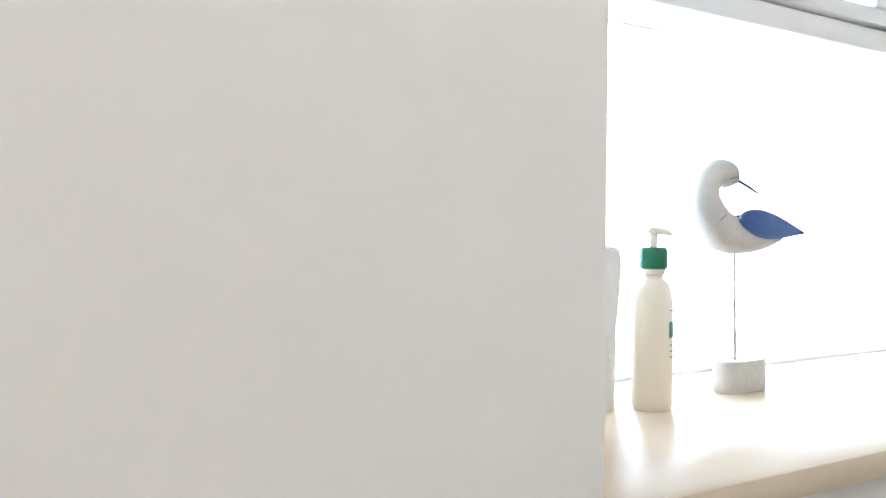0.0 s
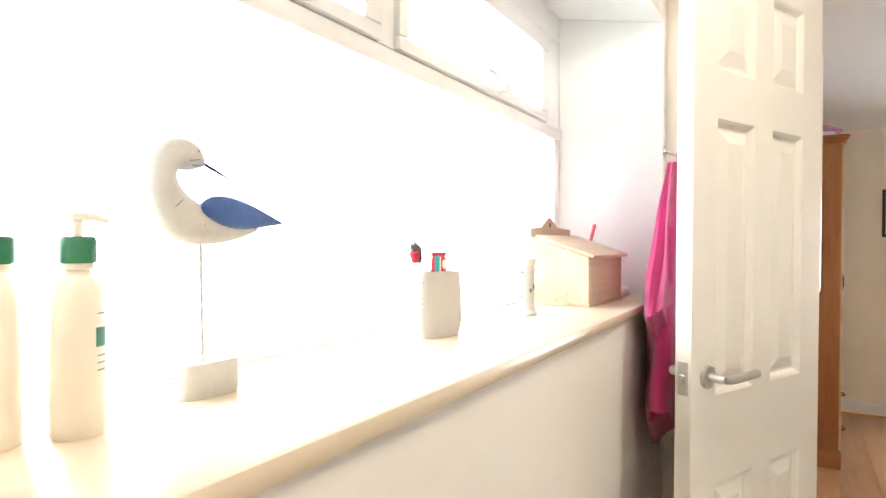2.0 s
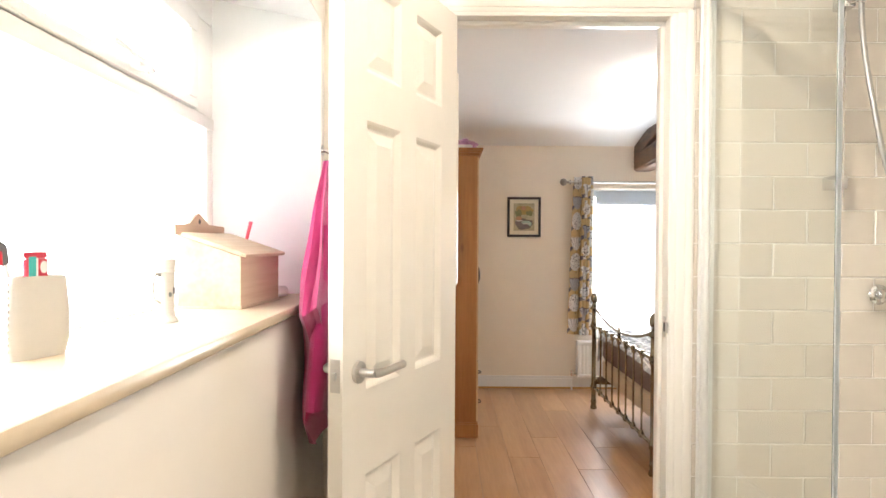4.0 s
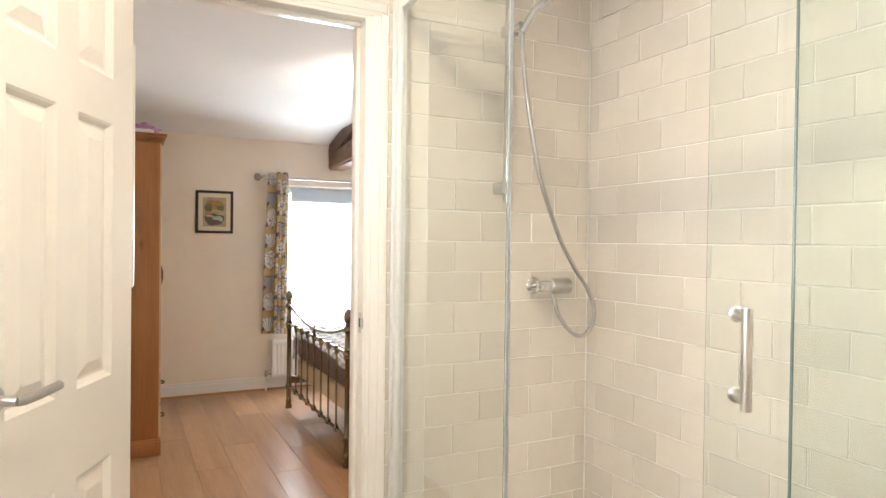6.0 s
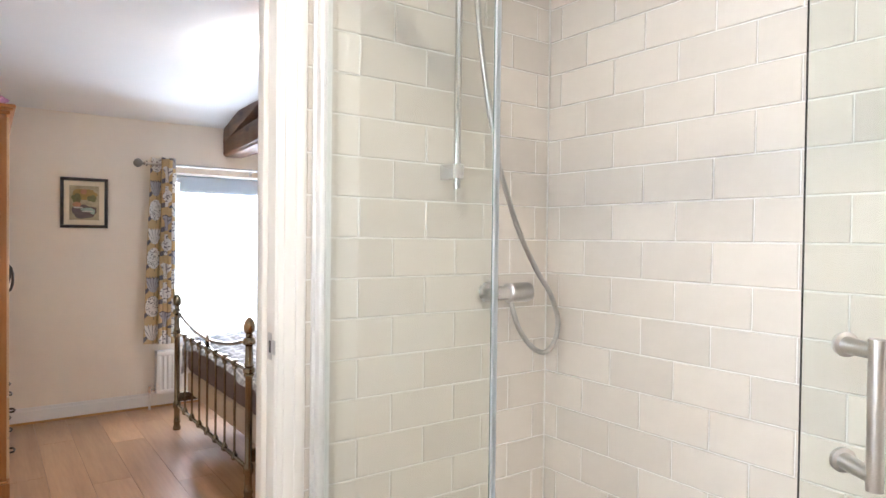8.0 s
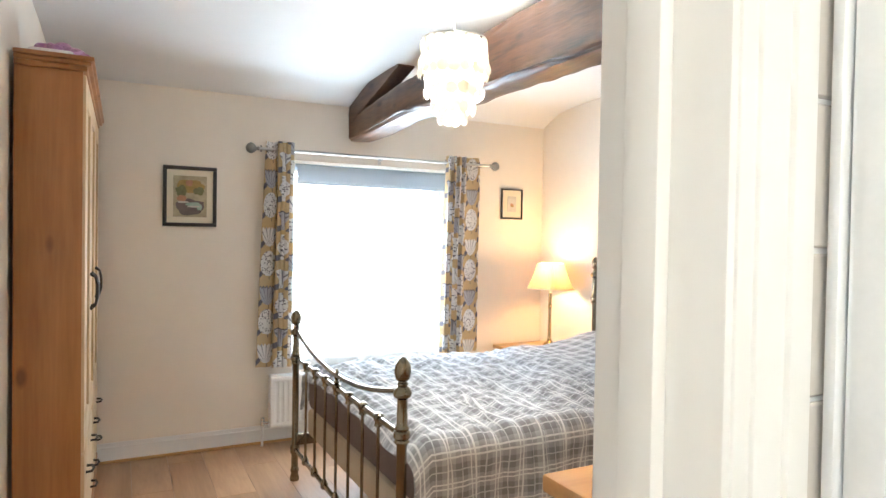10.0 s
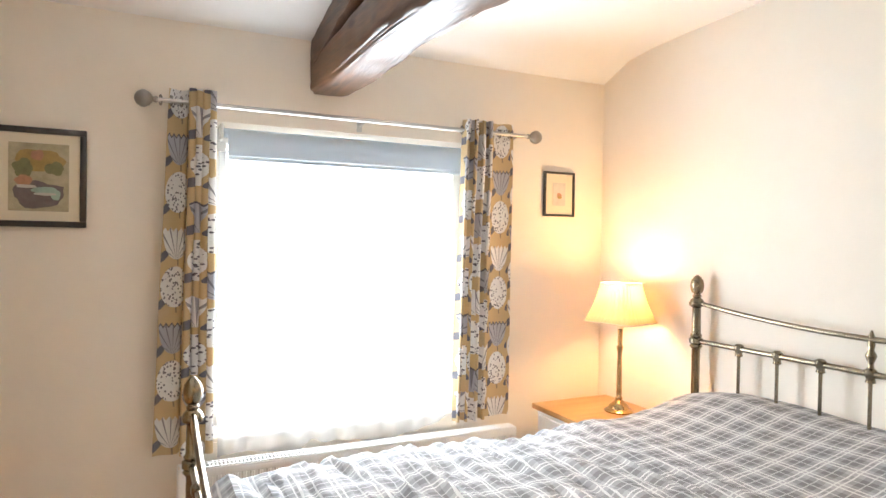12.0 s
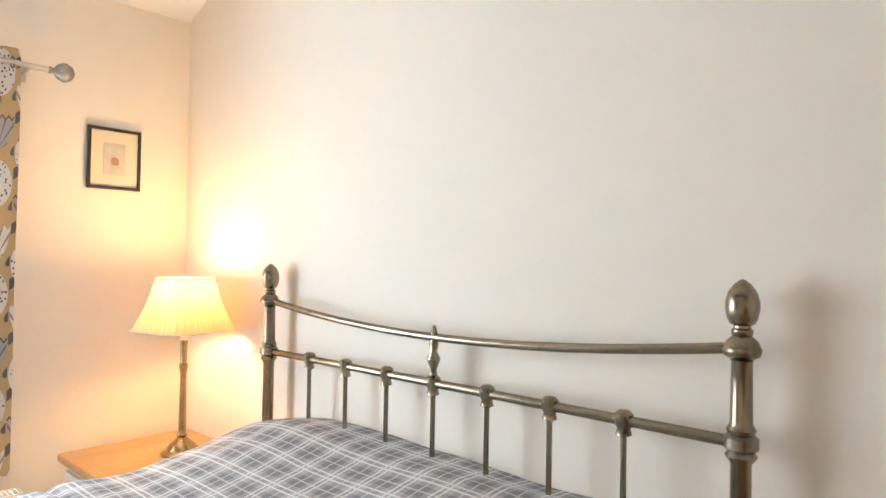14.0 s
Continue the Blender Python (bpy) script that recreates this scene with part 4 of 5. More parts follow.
def curtain(y0, y1, folds, ph):
    z0, z1, nu, nv = 0.50, 1.905, 220, 46
    w = (y1 - y0)
    cloth_w = abs(w) * 2.3

    def place(i, j):
        f, t = j / (nu - 1), i / (nv - 1)
        z = z0 + (z1 - z0) * t
        # a flat outer stretch, then tight irregular pleats
        g = f if ph < 1 else 1 - f
        pl = max(0.0, (g - 0.30) / 0.70)
        a = pl * folds * 2 * math.pi + 0.7 * noise.noise((pl * 3, t * 1.2, ph + 3)) * min(1.0, pl * 6)
        amp = 0.040 * min(1.0, pl * 7) * (1 + 0.45 * noise.noise((pl * 2.5, t * 1.5, ph)))
        along = 0.42 * min(1.0, g / 0.30) + 0.58 * pl
        along = along if ph < 1 else 1 - along
        flare = 1 + (0.30 if ph < 1 else 0.12) * (1 - t)
        y = y1 + (along - 1) * w * flare + 0.011 * math.sin(2 * a) * min(1.0, pl * 7) + 0.005 * noise.noise((f * 5, t * 3, ph))
        wave = math.sin(a)
        return Vector((PX + amp * math.copysign(abs(wave) ** 0.75, wave) + 0.012 * math.sin(g * 9) * (1 - min(1.0, pl * 7)), y, z + 0.006 * noise.noise((f * 6, 0, ph)) * (1 if i in (0, nv - 1) else 0)))

    c = link("curtain", sheet(nv, nu, place, 0.002, lambda i, j: (cloth_w * j / (nu - 1), (z1 - z0) * i / (nv - 1))), M_CURTAIN, smooth=True)
    return tagged(c, "mustard curtain printed with grey and white seed heads", "curtain", "curtains at the bedroom window")


curtain(-1.190, -1.350, 4, 0.4)
curtain(-2.45, -2.72, 4, 1.1)

# roller blind and voile
bl = empty("roller_blind", pose(6.012, -1.97, 1.755), "grey roller blind wound up at the window head", "blind")
part("blind_cloth", cube(-0.004, -0.55, -0.075, 0.0, 0.55, 0.03), M_BLIND, bl)
part("blind_tube", bar([(0.02, -0.565, 0.02), (0.02, 0.565, 0.02)], 0.02, 14), M_BLIND, bl)
part("bottom_bar", cube(-0.004, -0.55, -0.092, 0.006, 0.55, -0.076, 0.003), M_BLIND, bl)
for y in (-0.575, 0.575):
    part("blind_bracket", cube(-0.006, y - 0.006, -0.01, 0.05, y + 0.006, 0.055, 0.003), M_WHITE, bl)


def voile():
    """A sheer net inside the window, its hem hanging out over the sill and drawn up at one side."""
    nu, nv = 90, 50

    def place(i, j):
        f, t = j / (nu - 1), i / (nv - 1)
        y = -1.385 - 1.085 * f
        gap = 0.03 * math.exp(-((f - 0.36) / 0.03) ** 2)
        hem = 0.442 + gap + 0.012 * math.sin(f * 17) + 0.11 * max(0.0, (f - 0.78) / 0.22) ** 2
        z = hem + (1.702 - hem) * t
        out = min(1.0, max(0.0, (z - 0.52) / 0.25))
        x = 5.957 + 0.075 * out * out * (3 - 2 * out) + (0.006 + 0.006 * out) * math.sin(f * 60 + 2 * noise.noise((f * 4, t * 2, 0)))
        return Vector((x, y, z))

    v = empty("net_curtain", pose(0, 0, 0), "sheer white net hanging in the bedroom window", "net curtain")
    part("net", sheet(nv, nu, place), M_SHEER, v)
    part("wire", bar([(6.036, -1.372, 1.70), (6.036, -2.568, 1.70)], 0.003, 6), M_WHITE, v)


voile()


def radiator():
    y0, y1, z0, z1, x = -2.755, -1.235, 0.115, 0.435, 5.90
    r = empty("radiator", pose(0, 0, 0), "white panel radiator under the bedroom window", "radiator")
    b = bmesh.new()
    n = 46
    pitch = (y1 - y0 - 0.04) / n
    prof = []
    for k in range(n):
        a = y0 + 0.02 + k * pitch
        prof += [(a, 0.0), (a + pitch * 0.18, 0.0), (a + pitch * 0.30, 0.008), (a + pitch * 0.70, 0.008), (a + pitch * 0.82, 0.0)]
    prof.append((y1 - 0.02, 0.0))
    f0 = [b.verts.new((x - 0.035 + d, y, z0 + 0.03)) for y, d in prof]
    f1 = [b.verts.new((x - 0.035 + d, y, z1 - 0.03)) for y, d in prof]
    for k in range(len(prof) - 1):
        b.faces.new((f0[k], f0[k + 1], f1[k + 1], f1[k]))
    box(b, x - 0.038, y0, z0, x - 0.026, y1, z0 + 0.032, 0.004)
    box(b, x - 0.038, y0, z1 - 0.032, x - 0.026, y1, z1, 0.004)
    box(b, x - 0.038, y0, z0 + 0.03, x - 0.026, y0 + 0.022, z1 - 0.03, 0.002)
    box(b, x - 0.038, y1 - 0.022, z0 + 0.03, x - 0.026, y1, z1 - 0.03, 0.002)
    part("panel", b, M_WHITE, r)
    part("side_cover", cube(x - 0.036, y1 + 0.0005, z0 + 0.005, x + 0.035, y1 + 0.003, z1 + 0.004, 0.001), M_WHITE, r)
    part("side_cover", cube(x - 0.036, y0 - 0.003, z0 + 0.005, x + 0.035, y0 - 0.0005, z1 + 0.004, 0.001), M_WHITE, r)
    g = bmesh.new()
    box(g, x - 0.036, y0, z1 + 0.001, x - 0.028, y1, z1 + 0.006)
    box(g, x + 0.027, y0, z1 + 0.001, x + 0.035, y1, z1 + 0.006)
    for k in range(100):
        y = y0 + 0.008 + k * (y1 - y0 - 0.016) / 99
        box(g, x - 0.028, y - 0.0025, z1 + 0.001, x + 0.027, y + 0.0025, z1 + 0.005)
    part("grille", g, M_WHITE, r)
    part("back_panel", cube(x + 0.02, y0 + 0.01, z0, x + 0.03, y1 - 0.01, z1), M_WHITE, r)
    v = bar([(x, y1 + 0.045, 0.0), (x, y1 + 0.045, z0 + 0.03)], 0.0075, 10)
    part("pipe", v, M_WHITE, r)
    part("valve", tube(turned([(0.012, 0), (0.014, 0.01), (0.014, 0.03), (0.010, 0.034), (0.012, 0.05), (0.008, 0.055)], Matrix.Translation((x, y1 + 0.045, z0 + 0.012)), 12), [(x, y1 + 0.045, z0 + 0.03), (x, y1 - 0.002, z0 + 0.03)], 0.008, 10), M_CHROME, r)
    part("wall_fixing", cube(x + 0.03, y0 + 0.2, z0 + 0.05, WIN_X, y0 + 0.24, z1 - 0.05), M_WHITE, r)
    part("wall_fixing", cube(x + 0.03, y1 - 0.24, z0 + 0.05, WIN_X, y1 - 0.2, z1 - 0.05), M_WHITE, r)


radiator()


def picture(y0, y1, z0, z1, fw, mount, label, scene_mats):
    p = empty("picture", pose(WIN_X, (y0 + y1) / 2, (z0 + z1) / 2), label, "picture")
    w, h = abs(y1 - y0) / 2, (z1 - z0) / 2
    f = bmesh.new()
    box(f, -0.02, -w, -h, -0.002, w, -h + fw, 0.003), box(f, -0.02, -w, h - fw, -0.002, w, h, 0.003)
    box(f, -0.0198, -w, -h + fw, -0.002, -w + fw, h - fw, 0.003), box(f, -0.0198, w - fw, -h + fw, -0.002, w, h - fw, 0.003)
    part("frame", f, M_BLACK, p, "narrow dark wooden frame")
    part("mount", cube(-0.010, -w + fw, -h + fw, -0.004, w - fw, h - fw), M_MOUNT, p, "ivory card mount")
    iw, ih = w - fw - mount, h - fw - mount
    art = part("print", cube(-0.012, -iw, -ih, -0.0101, iw, ih), scene_mats[0], p)
    return p, iw, ih, art


def blot(parent, cy, cz, ry, rz, material, seed, depth):
    """A painted patch on a print, with a wavering edge."""
    b = bmesh.new()
    n = 22
    ring = []
    for k in range(n):
        a = 2 * math.pi * k / n
        q = 1 + 0.35 * noise.noise((math.cos(a) * 1.6, math.sin(a) * 1.6, seed))
        ring.append((cy + ry * q * math.cos(a), cz + rz * q * math.sin(a)))
    back = [b.verts.new((-0.0121, y, z)) for y, z in ring]
    front = [b.verts.new((-0.0121 - depth, y, z)) for y, z in ring]
    for k in range(n):
        b.faces.new((back[k], back[(k + 1) % n], front[(k + 1) % n], front[k]))
    b.faces.new(front)
    part("painted_patch", b, material, parent, smooth=False)


M_PAPER = mat("tan_watercolour", (0.50, 0.43, 0.28), 0.8, vary=0.2, scale=30)
M_OCHRE = mat("ochre_wash", (0.42, 0.29, 0.10), 0.8, vary=0.2, scale=40)
M_OLIVE = mat("olive_wash", (0.20, 0.19, 0.09), 0.8, vary=0.2, scale=40)
M_CORAL = mat("coral_wash", (0.50, 0.26, 0.16), 0.8, vary=0.2, scale=40)
M_SLATE = mat("slate_wash", (0.22, 0.24, 0.25), 0.8, vary=0.2, scale=40)
M_SKIN = mat("pale_wash", (0.60, 0.56, 0.50), 0.8, vary=0.1, scale=40)
p, iw, ih, art = picture(-0.61, -0.912, 1.367, 1.727, 0.022, 0.035, "framed watercolour landscape in a dark frame on the cream wall", [M_PAPER])
M_MAUVE_WASH = mat("dusky_mauve_wash", (0.17, 0.135, 0.13), 0.8, vary=0.2, scale=40)
M_SEA = mat("sea_green_wash", (0.42, 0.55, 0.46), 0.8, vary=0.2, scale=40)
blot(art, 0.00, 0.060, 0.080, 0.040, M_OCHRE, 1.0, 0.0002)
blot(art, 0.005, 0.080, 0.022, 0.018, M_CORAL, 8.0, 0.0003)
blot(art, 0.050, 0.030, 0.030, 0.034, M_OLIVE, 2.0, 0.0004)
blot(art, -0.050, 0.032, 0.028, 0.026, M_OLIVE, 9.0, 0.0004)
blot(art, 0.000, -0.060, 0.082, 0.046, M_MAUVE_WASH, 3.0, 0.0005)
blot(art, 0.045, -0.012, 0.026, 0.020, M_CORAL, 4.0, 0.0006)
blot(art, -0.020, -0.048, 0.044, 0.013, M_SEA, 5.0, 0.0007)
blot(art, -0.052, -0.062, 0.016, 0.020, M_SEA, 11.0, 0.0008)
blot(art, -0.020, -0.060, 0.036, 0.005, M_SKIN, 12.0, 0.0009)
blot(art, 0.040, -0.034, 0.034, 0.006, M_SKIN, 13.0, 0.0009)
p, iw, ih, art = picture(-2.955, -3.145, 1.475, 1.705, 0.011, 0.045, "small framed print of a shell in a thin dark frame", [M_SKIN])
blot(art, 0.0, -0.008, 0.016, 0.014, M_CORAL, 6.0, 0.0002)
blot(art, -0.004, -0.016, 0.012, 0.007, M_OCHRE, 7.0, 0.0003)

# cream board on the wall just beside the doorway
wb = empty("wall_plaque", pose(2.259, 0.06, 1.52), "cream wooden board with rounded corners hung beside the doorway", "wall board")
part("board", cube(0.001, -0.155, -0.34, 0.022, -0.116, 0.345, 0.009), M_GLOSS, wb)
part("hanger", cube(-0.018, -0.01, 0.2, 0.0005, 0.01, 0.26), M_STEEL, wb)

# eyelet rings in the heading of each curtain
M_EYELET = mat("dull_eyelet", (0.30, 0.28, 0.25), 0.35, 1.0, vary=0.1, scale=30)
for c in [o for o in scene.objects if o.name.startswith("curtain") and "pole" not in o.name]:
    ys = sorted(v.co.y for v in c.data.vertices)
    for k in range(6):
        y = ys[0] + (ys[-1] - ys[0]) * (k + 0.5) / 6
        part("eyelet", bar([(PX + 0.019 * math.cos(t) * 0.25, y + 0.004 * math.cos(t), PZ + 0.019 * math.sin(t)) for t in [2 * math.pi * q / 16 for q in range(17)]], 0.003, 6), M_EYELET, c, "metal eyelet ring")

# ---- bathroom: door, shower ----


def room_door():
    """The bathroom door, opened far into the room, with six raised panels and lever handles."""
    W, H, T = 0.60, 1.975, 0.036
    turn = math.degrees(math.atan2(0.262, -0.59))
    d = empty("door_1", pose(2.102, -0.0695, 0.008, 0, 0, turn), "white six-panel door standing open, with steel lever handles", "door", "", "structure")
    xs, zs = [0.0, 0.105, 0.263, 0.345, 0.506, W], [0.0, 0.20, 0.795, 0.985, 1.582, 1.688, 1.895, H]
    holes = {(1, 1), (3, 1), (1, 3), (3, 3), (1, 5), (3, 5)}
    b = bmesh.new()
    for i in range(5):
        for k in range(7):
            if (i, k) not in holes:
                box(b, xs[i], -T / 2, zs[k], xs[i + 1], T / 2, zs[k + 1])
    bmesh.ops.remove_doubles(b, verts=b.verts, dist=1e-5)
    seen = {}
    for f in list(b.faces):
        key = tuple(round(c, 4) for c in f.calc_center_median())
        seen.setdefault(key, []).append(f)
    bmesh.ops.delete(b, geom=[f for fs in seen.values() if len(fs) > 1 for f in fs], context="FACES_ONLY")
    part("leaf", b, M_GLOSS, d, smooth=False)
    for i, k in sorted(holes):
        x0, x1, z0, z1 = xs[i], xs[i + 1], zs[k], zs[k + 1]
        p = bmesh.new()
        for s in (-1, 1):
            rings = []
            for inset, depth in ((0.0, T / 2), (0.006, T / 2 - 0.004), (0.014, T / 2 - 0.013), (0.020, T / 2 - 0.013), (0.048, T / 2 - 0.003)):
                rings.append([p.verts.new((x, s * depth, z)) for x, z in ((x0 + inset, z0 + inset), (x1 - inset, z0 + inset), (x1 - inset, z1 - inset), (x0 + inset, z1 - inset))])
            for a, c in zip(rings, rings[1:]):
                for q in range(4):
                    p.faces.new((a[q], a[(q + 1) % 4], c[(q + 1) % 4], c[q]))
            p.faces.new(rings[-1])
        part("raised_panel", p, M_GLOSS, d, smooth=False)
    hz, hx = 1.030, W - 0.058
    for s in (-1, 1):
        h = part("lever_handle", tube(turned([(0.0235, 0), (0.0245, 0.004), (0.0235, 0.009), (0.010, 0.010), (0.0085, 0.045)], pose(hx, s * T / 2, hz, -90 * s), 22),
                 [(hx, s * (T / 2 + 0.042), hz), (hx - 0.012, s * (T / 2 + 0.050), hz), (hx - 0.05, s * (T / 2 + 0.052), hz), (hx - 0.115, s * (T / 2 + 0.052), hz + 0.002)], [0.0092, 0.0095, 0.009, 0.009], 12), M_STEEL, d, "brushed steel lever handle")
    part("latch_plate", cube(W, -0.012, hz - 0.035, W + 0.0015, 0.012, hz + 0.035, 0.0005), M_STEEL, d, "steel latch plate")
    part("latch_bolt", cube(W + 0.001, -0.006, hz - 0.009, W + 0.010, 0.006, hz + 0.009, 0.003), M_STEEL, d)
    for z in (0.22, 1.0, 1.75):
        part("hinge", bar([(-0.004, -T / 2 - 0.003, z - 0.045), (-0.004, -T / 2 - 0.003, z + 0.045)], 0.005, 10), M_STEEL, d)
    return d


room_door()


def gown():
    """A towelling gown hanging behind the door."""
    n, m = 50, 40
    cx, cy, z0, z1 = 1.893, 0.252, 0.84, 1.53

    def place(i, j):
        t, f = i / (n - 1), 2 * math.pi * j / (m - 1)
        z = z0 + (z1 - z0) * t
        if t > 0.48:
            w = 0.025 + 0.225 * min(1.0, (1 - t) / 0.52) ** 0.9
        else:
            w = 0.250 - 0.05 * math.sin(min(1.0, (0.48 - t) / 0.2) * math.pi / 2) + 0.03 * math.sin(t * 14)
        if t < 0.12:
            w *= 0.55 + t * 3.7
        dp = 0.014 + 0.024 * min(1.0, (1 - t) / 0.4)
        q = 1 + 0.10 * math.sin(7 * f + 3 * t) + 0.12 * noise.noise((math.cos(f) * 1.5, math.sin(f) * 1.5, t * 5))
        fold = 0.008 * math.sin(math.cos(f) * 16 + 3 * t) * min(1.0, (1 - t) * 3)
        x = cx + w * q * math.cos(f)
        return Vector((min(x, 2.05), min(cy + dp * q * math.sin(f) + fold, 0.304), z + 0.03 * math.sin(2 * f) * (1 - t)))

    g = empty("bath_robe", pose(0, 0, 0), "bright pink towelling robe hanging behind the open door", "robe")
    part("body", sheet(n, m, place), M_PINK, g)
    def sleeve(i, j):
        t, f = i / 19, 2 * math.pi * j / 15
        z = 0.94 + 0.42 * t
        r = 0.040 - 0.012 * t + 0.006 * noise.noise((f, t * 4, 2))
        return Vector((1.668 + 0.13 * t + r * math.cos(f), 0.240 + r * 0.6 * math.sin(f), z))
    part("sleeve", sheet(20, 16, sleeve), M_PINK, g)
    part("hanging_loop", bar([(1.895, 0.252, 1.51), (1.98, 0.255, 1.545), (2.07, 0.268, 1.575)], 0.004, 6), M_PINK, g)
    hk = tagged(link("robe_hook", tube(turned([(0.016, 0), (0.016, 0.006), (0.006, 0.008)], pose(2.105, FACE_Y, 1.59, 90), 14), [(2.105, FACE_Y - 0.005, 1.59), (2.105, FACE_Y - 0.035, 1.575), (2.105, FACE_Y - 0.045, 1.59)], 0.005, 8), M_CHROME, smooth=True), "small chrome hook on the bathroom wall", "hook")


gown()

# shower: quadrant enclosure with a sliding curved door
SX, SY = 2.13, -1.59          # tiled corner
GY, GX, R = -0.835, 0.955, 0.55
CX, CY = GX + R, GY - R       # centre of the curve
TRAY, TOPZ = 0.06, 2.07


def outline(inset=0.0, a0=90.0, a1=180.0, n=24):
    return [(CX + (R - inset) * math.cos(radians(a0 + (a1 - a0) * k / n)), CY + (R - inset) * math.sin(radians(a0 + (a1 - a0) * k / n))) for k in range(n + 1)]


def strip(bm, line, half, z0, z1):
    """An upright band of some thickness along a line on the floor."""
    pts = [Vector(p) for p in line]
    a, b = [], []
    for k, p in enumerate(pts):
        d = (pts[min(k + 1, len(pts) - 1)] - pts[max(k - 1, 0)]).normalized()
        nrm = Vector((-d.y, d.x))
        a.append(p + nrm * half), b.append(p - nrm * half)
    va = [[bm.verts.new((q.x, q.y, z)) for q in a] for z in (z0, z1)]
    vb = [[bm.verts.new((q.x, q.y, z)) for q in b] for z in (z0, z1)]
    for k in range(len(pts) - 1):
        bm.faces.new((va[0][k], va[0][k + 1], va[1][k + 1], va[1][k])), bm.faces.new((vb[0][k + 1], vb[0][k], vb[1][k], vb[1][k + 1]))
        bm.faces.new((va[1][k], va[1][k + 1], vb[1][k + 1], vb[1][k])), bm.faces.new((va[0][k + 1], va[0][k], vb[0][k], vb[0][k + 1]))
    for e in (0, -1):
        bm.faces.new((va[0][e], va[1][e], vb[1][e], vb[0][e]))
    return bm


M_EDGE = mat("green_glass_edge", (0.17, 0.22, 0.20), 0.25, vary=0.05)
M_SEAL = mat("clear_vinyl", (0.75, 0.77, 0.76), 0.3, vary=0.02, trans=0.7)
sh = empty("shower_enclosure", pose(0, 0, 0), "quadrant glass shower enclosure with its curved door slid open", "shower")
tray = bmesh.new()
ring = [(SX - 0.01, GY)] + outline(-0.02) + [(GX - 0.02, SY + 0.01), (SX - 0.01, SY + 0.01)]
lo, hi = [tray.verts.new((x, y, 0.0)) for x, y in ring], [tray.verts.new((x, y, TRAY)) for x, y in ring]
for k in range(len(ring)):
    tray.faces.new((lo[k], lo[(k + 1) % len(ring)], hi[(k + 1) % len(ring)], hi[k]))
tray.faces.new(hi), tray.faces.new(lo[::-1])
part("tray", tray, M_WHITE, sh, "white shower tray", smooth=False)
whole = [(SX - 0.02, GY)] + outline() + [(GX, SY + 0.02)]
part("top_rail", strip(bmesh.new(), whole, 0.014, TOPZ - 0.035, TOPZ), M_SATIN, sh, "satin metal top rail")
part("bottom_rail", strip(bmesh.new(), whole, 0.012, TRAY, TRAY + 0.03), M_CHROME, sh)
A_FIX, A_DOOR, A_END = 91.5, 137.6, 152.7
part("wall_profile", cube(SX - 0.034, GY - 0.016, TRAY, SX - 0.002, GY + 0.005, TOPZ, 0.004), M_SATIN, sh, "chrome wall profile")
part("profile_cover", cube(SX - 0.040, GY + 0.006, TRAY, SX - 0.012, GY + 0.020, TOPZ - 0.001, 0.005), M_SATIN, sh)
part("profile_edge", cube(SX - 0.011, GY + 0.006, TRAY, SX - 0.002, GY + 0.026, TOPZ - 0.002, 0.003), M_SATIN, sh)
part("wall_profile", cube(GX - 0.016, SY + 0.004, TRAY, GX + 0.016, SY + 0.036, TOPZ, 0.004), M_SATIN, sh)
fixed = [(SX - 0.03, GY)] + outline(0.0, 90, A_FIX, 2)
panes = [part("fixed_pane", strip(bmesh.new(), fixed, 0.003, TRAY + 0.03, TOPZ - 0.035), M_GLASS, sh),
         part("sliding_door", strip(bmesh.new(), outline(0.022, A_DOOR, 180, 30) + [(GX + 0.022, CY - 0.16)], 0.003, TRAY + 0.032, TOPZ - 0.037), M_GLASS, sh, "curved sliding glass door"),
         part("fixed_pane", strip(bmesh.new(), outline(0.0, A_END, 180, 14) + [(GX, SY + 0.03)], 0.003, TRAY + 0.03, TOPZ - 0.035), M_GLASS, sh)]
for p in panes:
    p.visible_shadow = False
g = outline(0.0, A_END, 180, 14)[0]
part("seal_strip", bar([(g[0], g[1], TRAY + 0.03), (g[0], g[1], TOPZ - 0.035)], 0.0026, 8), M_EDGE, sh, "dark edge of the glass")
e = fixed[-1]
part("seal_strip", cube(e[0] - 0.006, e[1] - 0.003, TRAY + 0.03, e[0] - 0.001, e[1] + 0.005, TOPZ - 0.035), M_SEAL, sh, "clear sealing strip")
part("seal_edge", cube(e[0] + 0.0005, e[1] - 0.0046, TRAY + 0.03, e[0] + 0.0022, e[1] + 0.0046, TOPZ - 0.035), M_EDGE, sh, "dark edge of the fixed pane")
a = radians(A_DOOR + 5.8)
hx, hy, ux, uy = CX + (R - 0.022) * math.cos(a), CY + (R - 0.022) * math.sin(a), math.cos(a), math.sin(a)
hb = bmesh.new()
for z in (1.048, 1.195):
    lathe(hb, [(0.016, -0.004), (0.016, 0.004), (0.011, 0.006), (0.009, 0.062)], Matrix.Translation((hx, hy, z)) @ Vector((ux, uy, 0)).to_track_quat("Z", "Y").to_matrix().to_4x4(), 16)
tube(hb, [(hx + ux * 0.062, hy + uy * 0.062, 1.032), (hx + ux * 0.062, hy + uy * 0.062, 1.211)], 0.0095, 14)
part("pull_handle", hb, M_STEEL, sh, "steel pull handle")

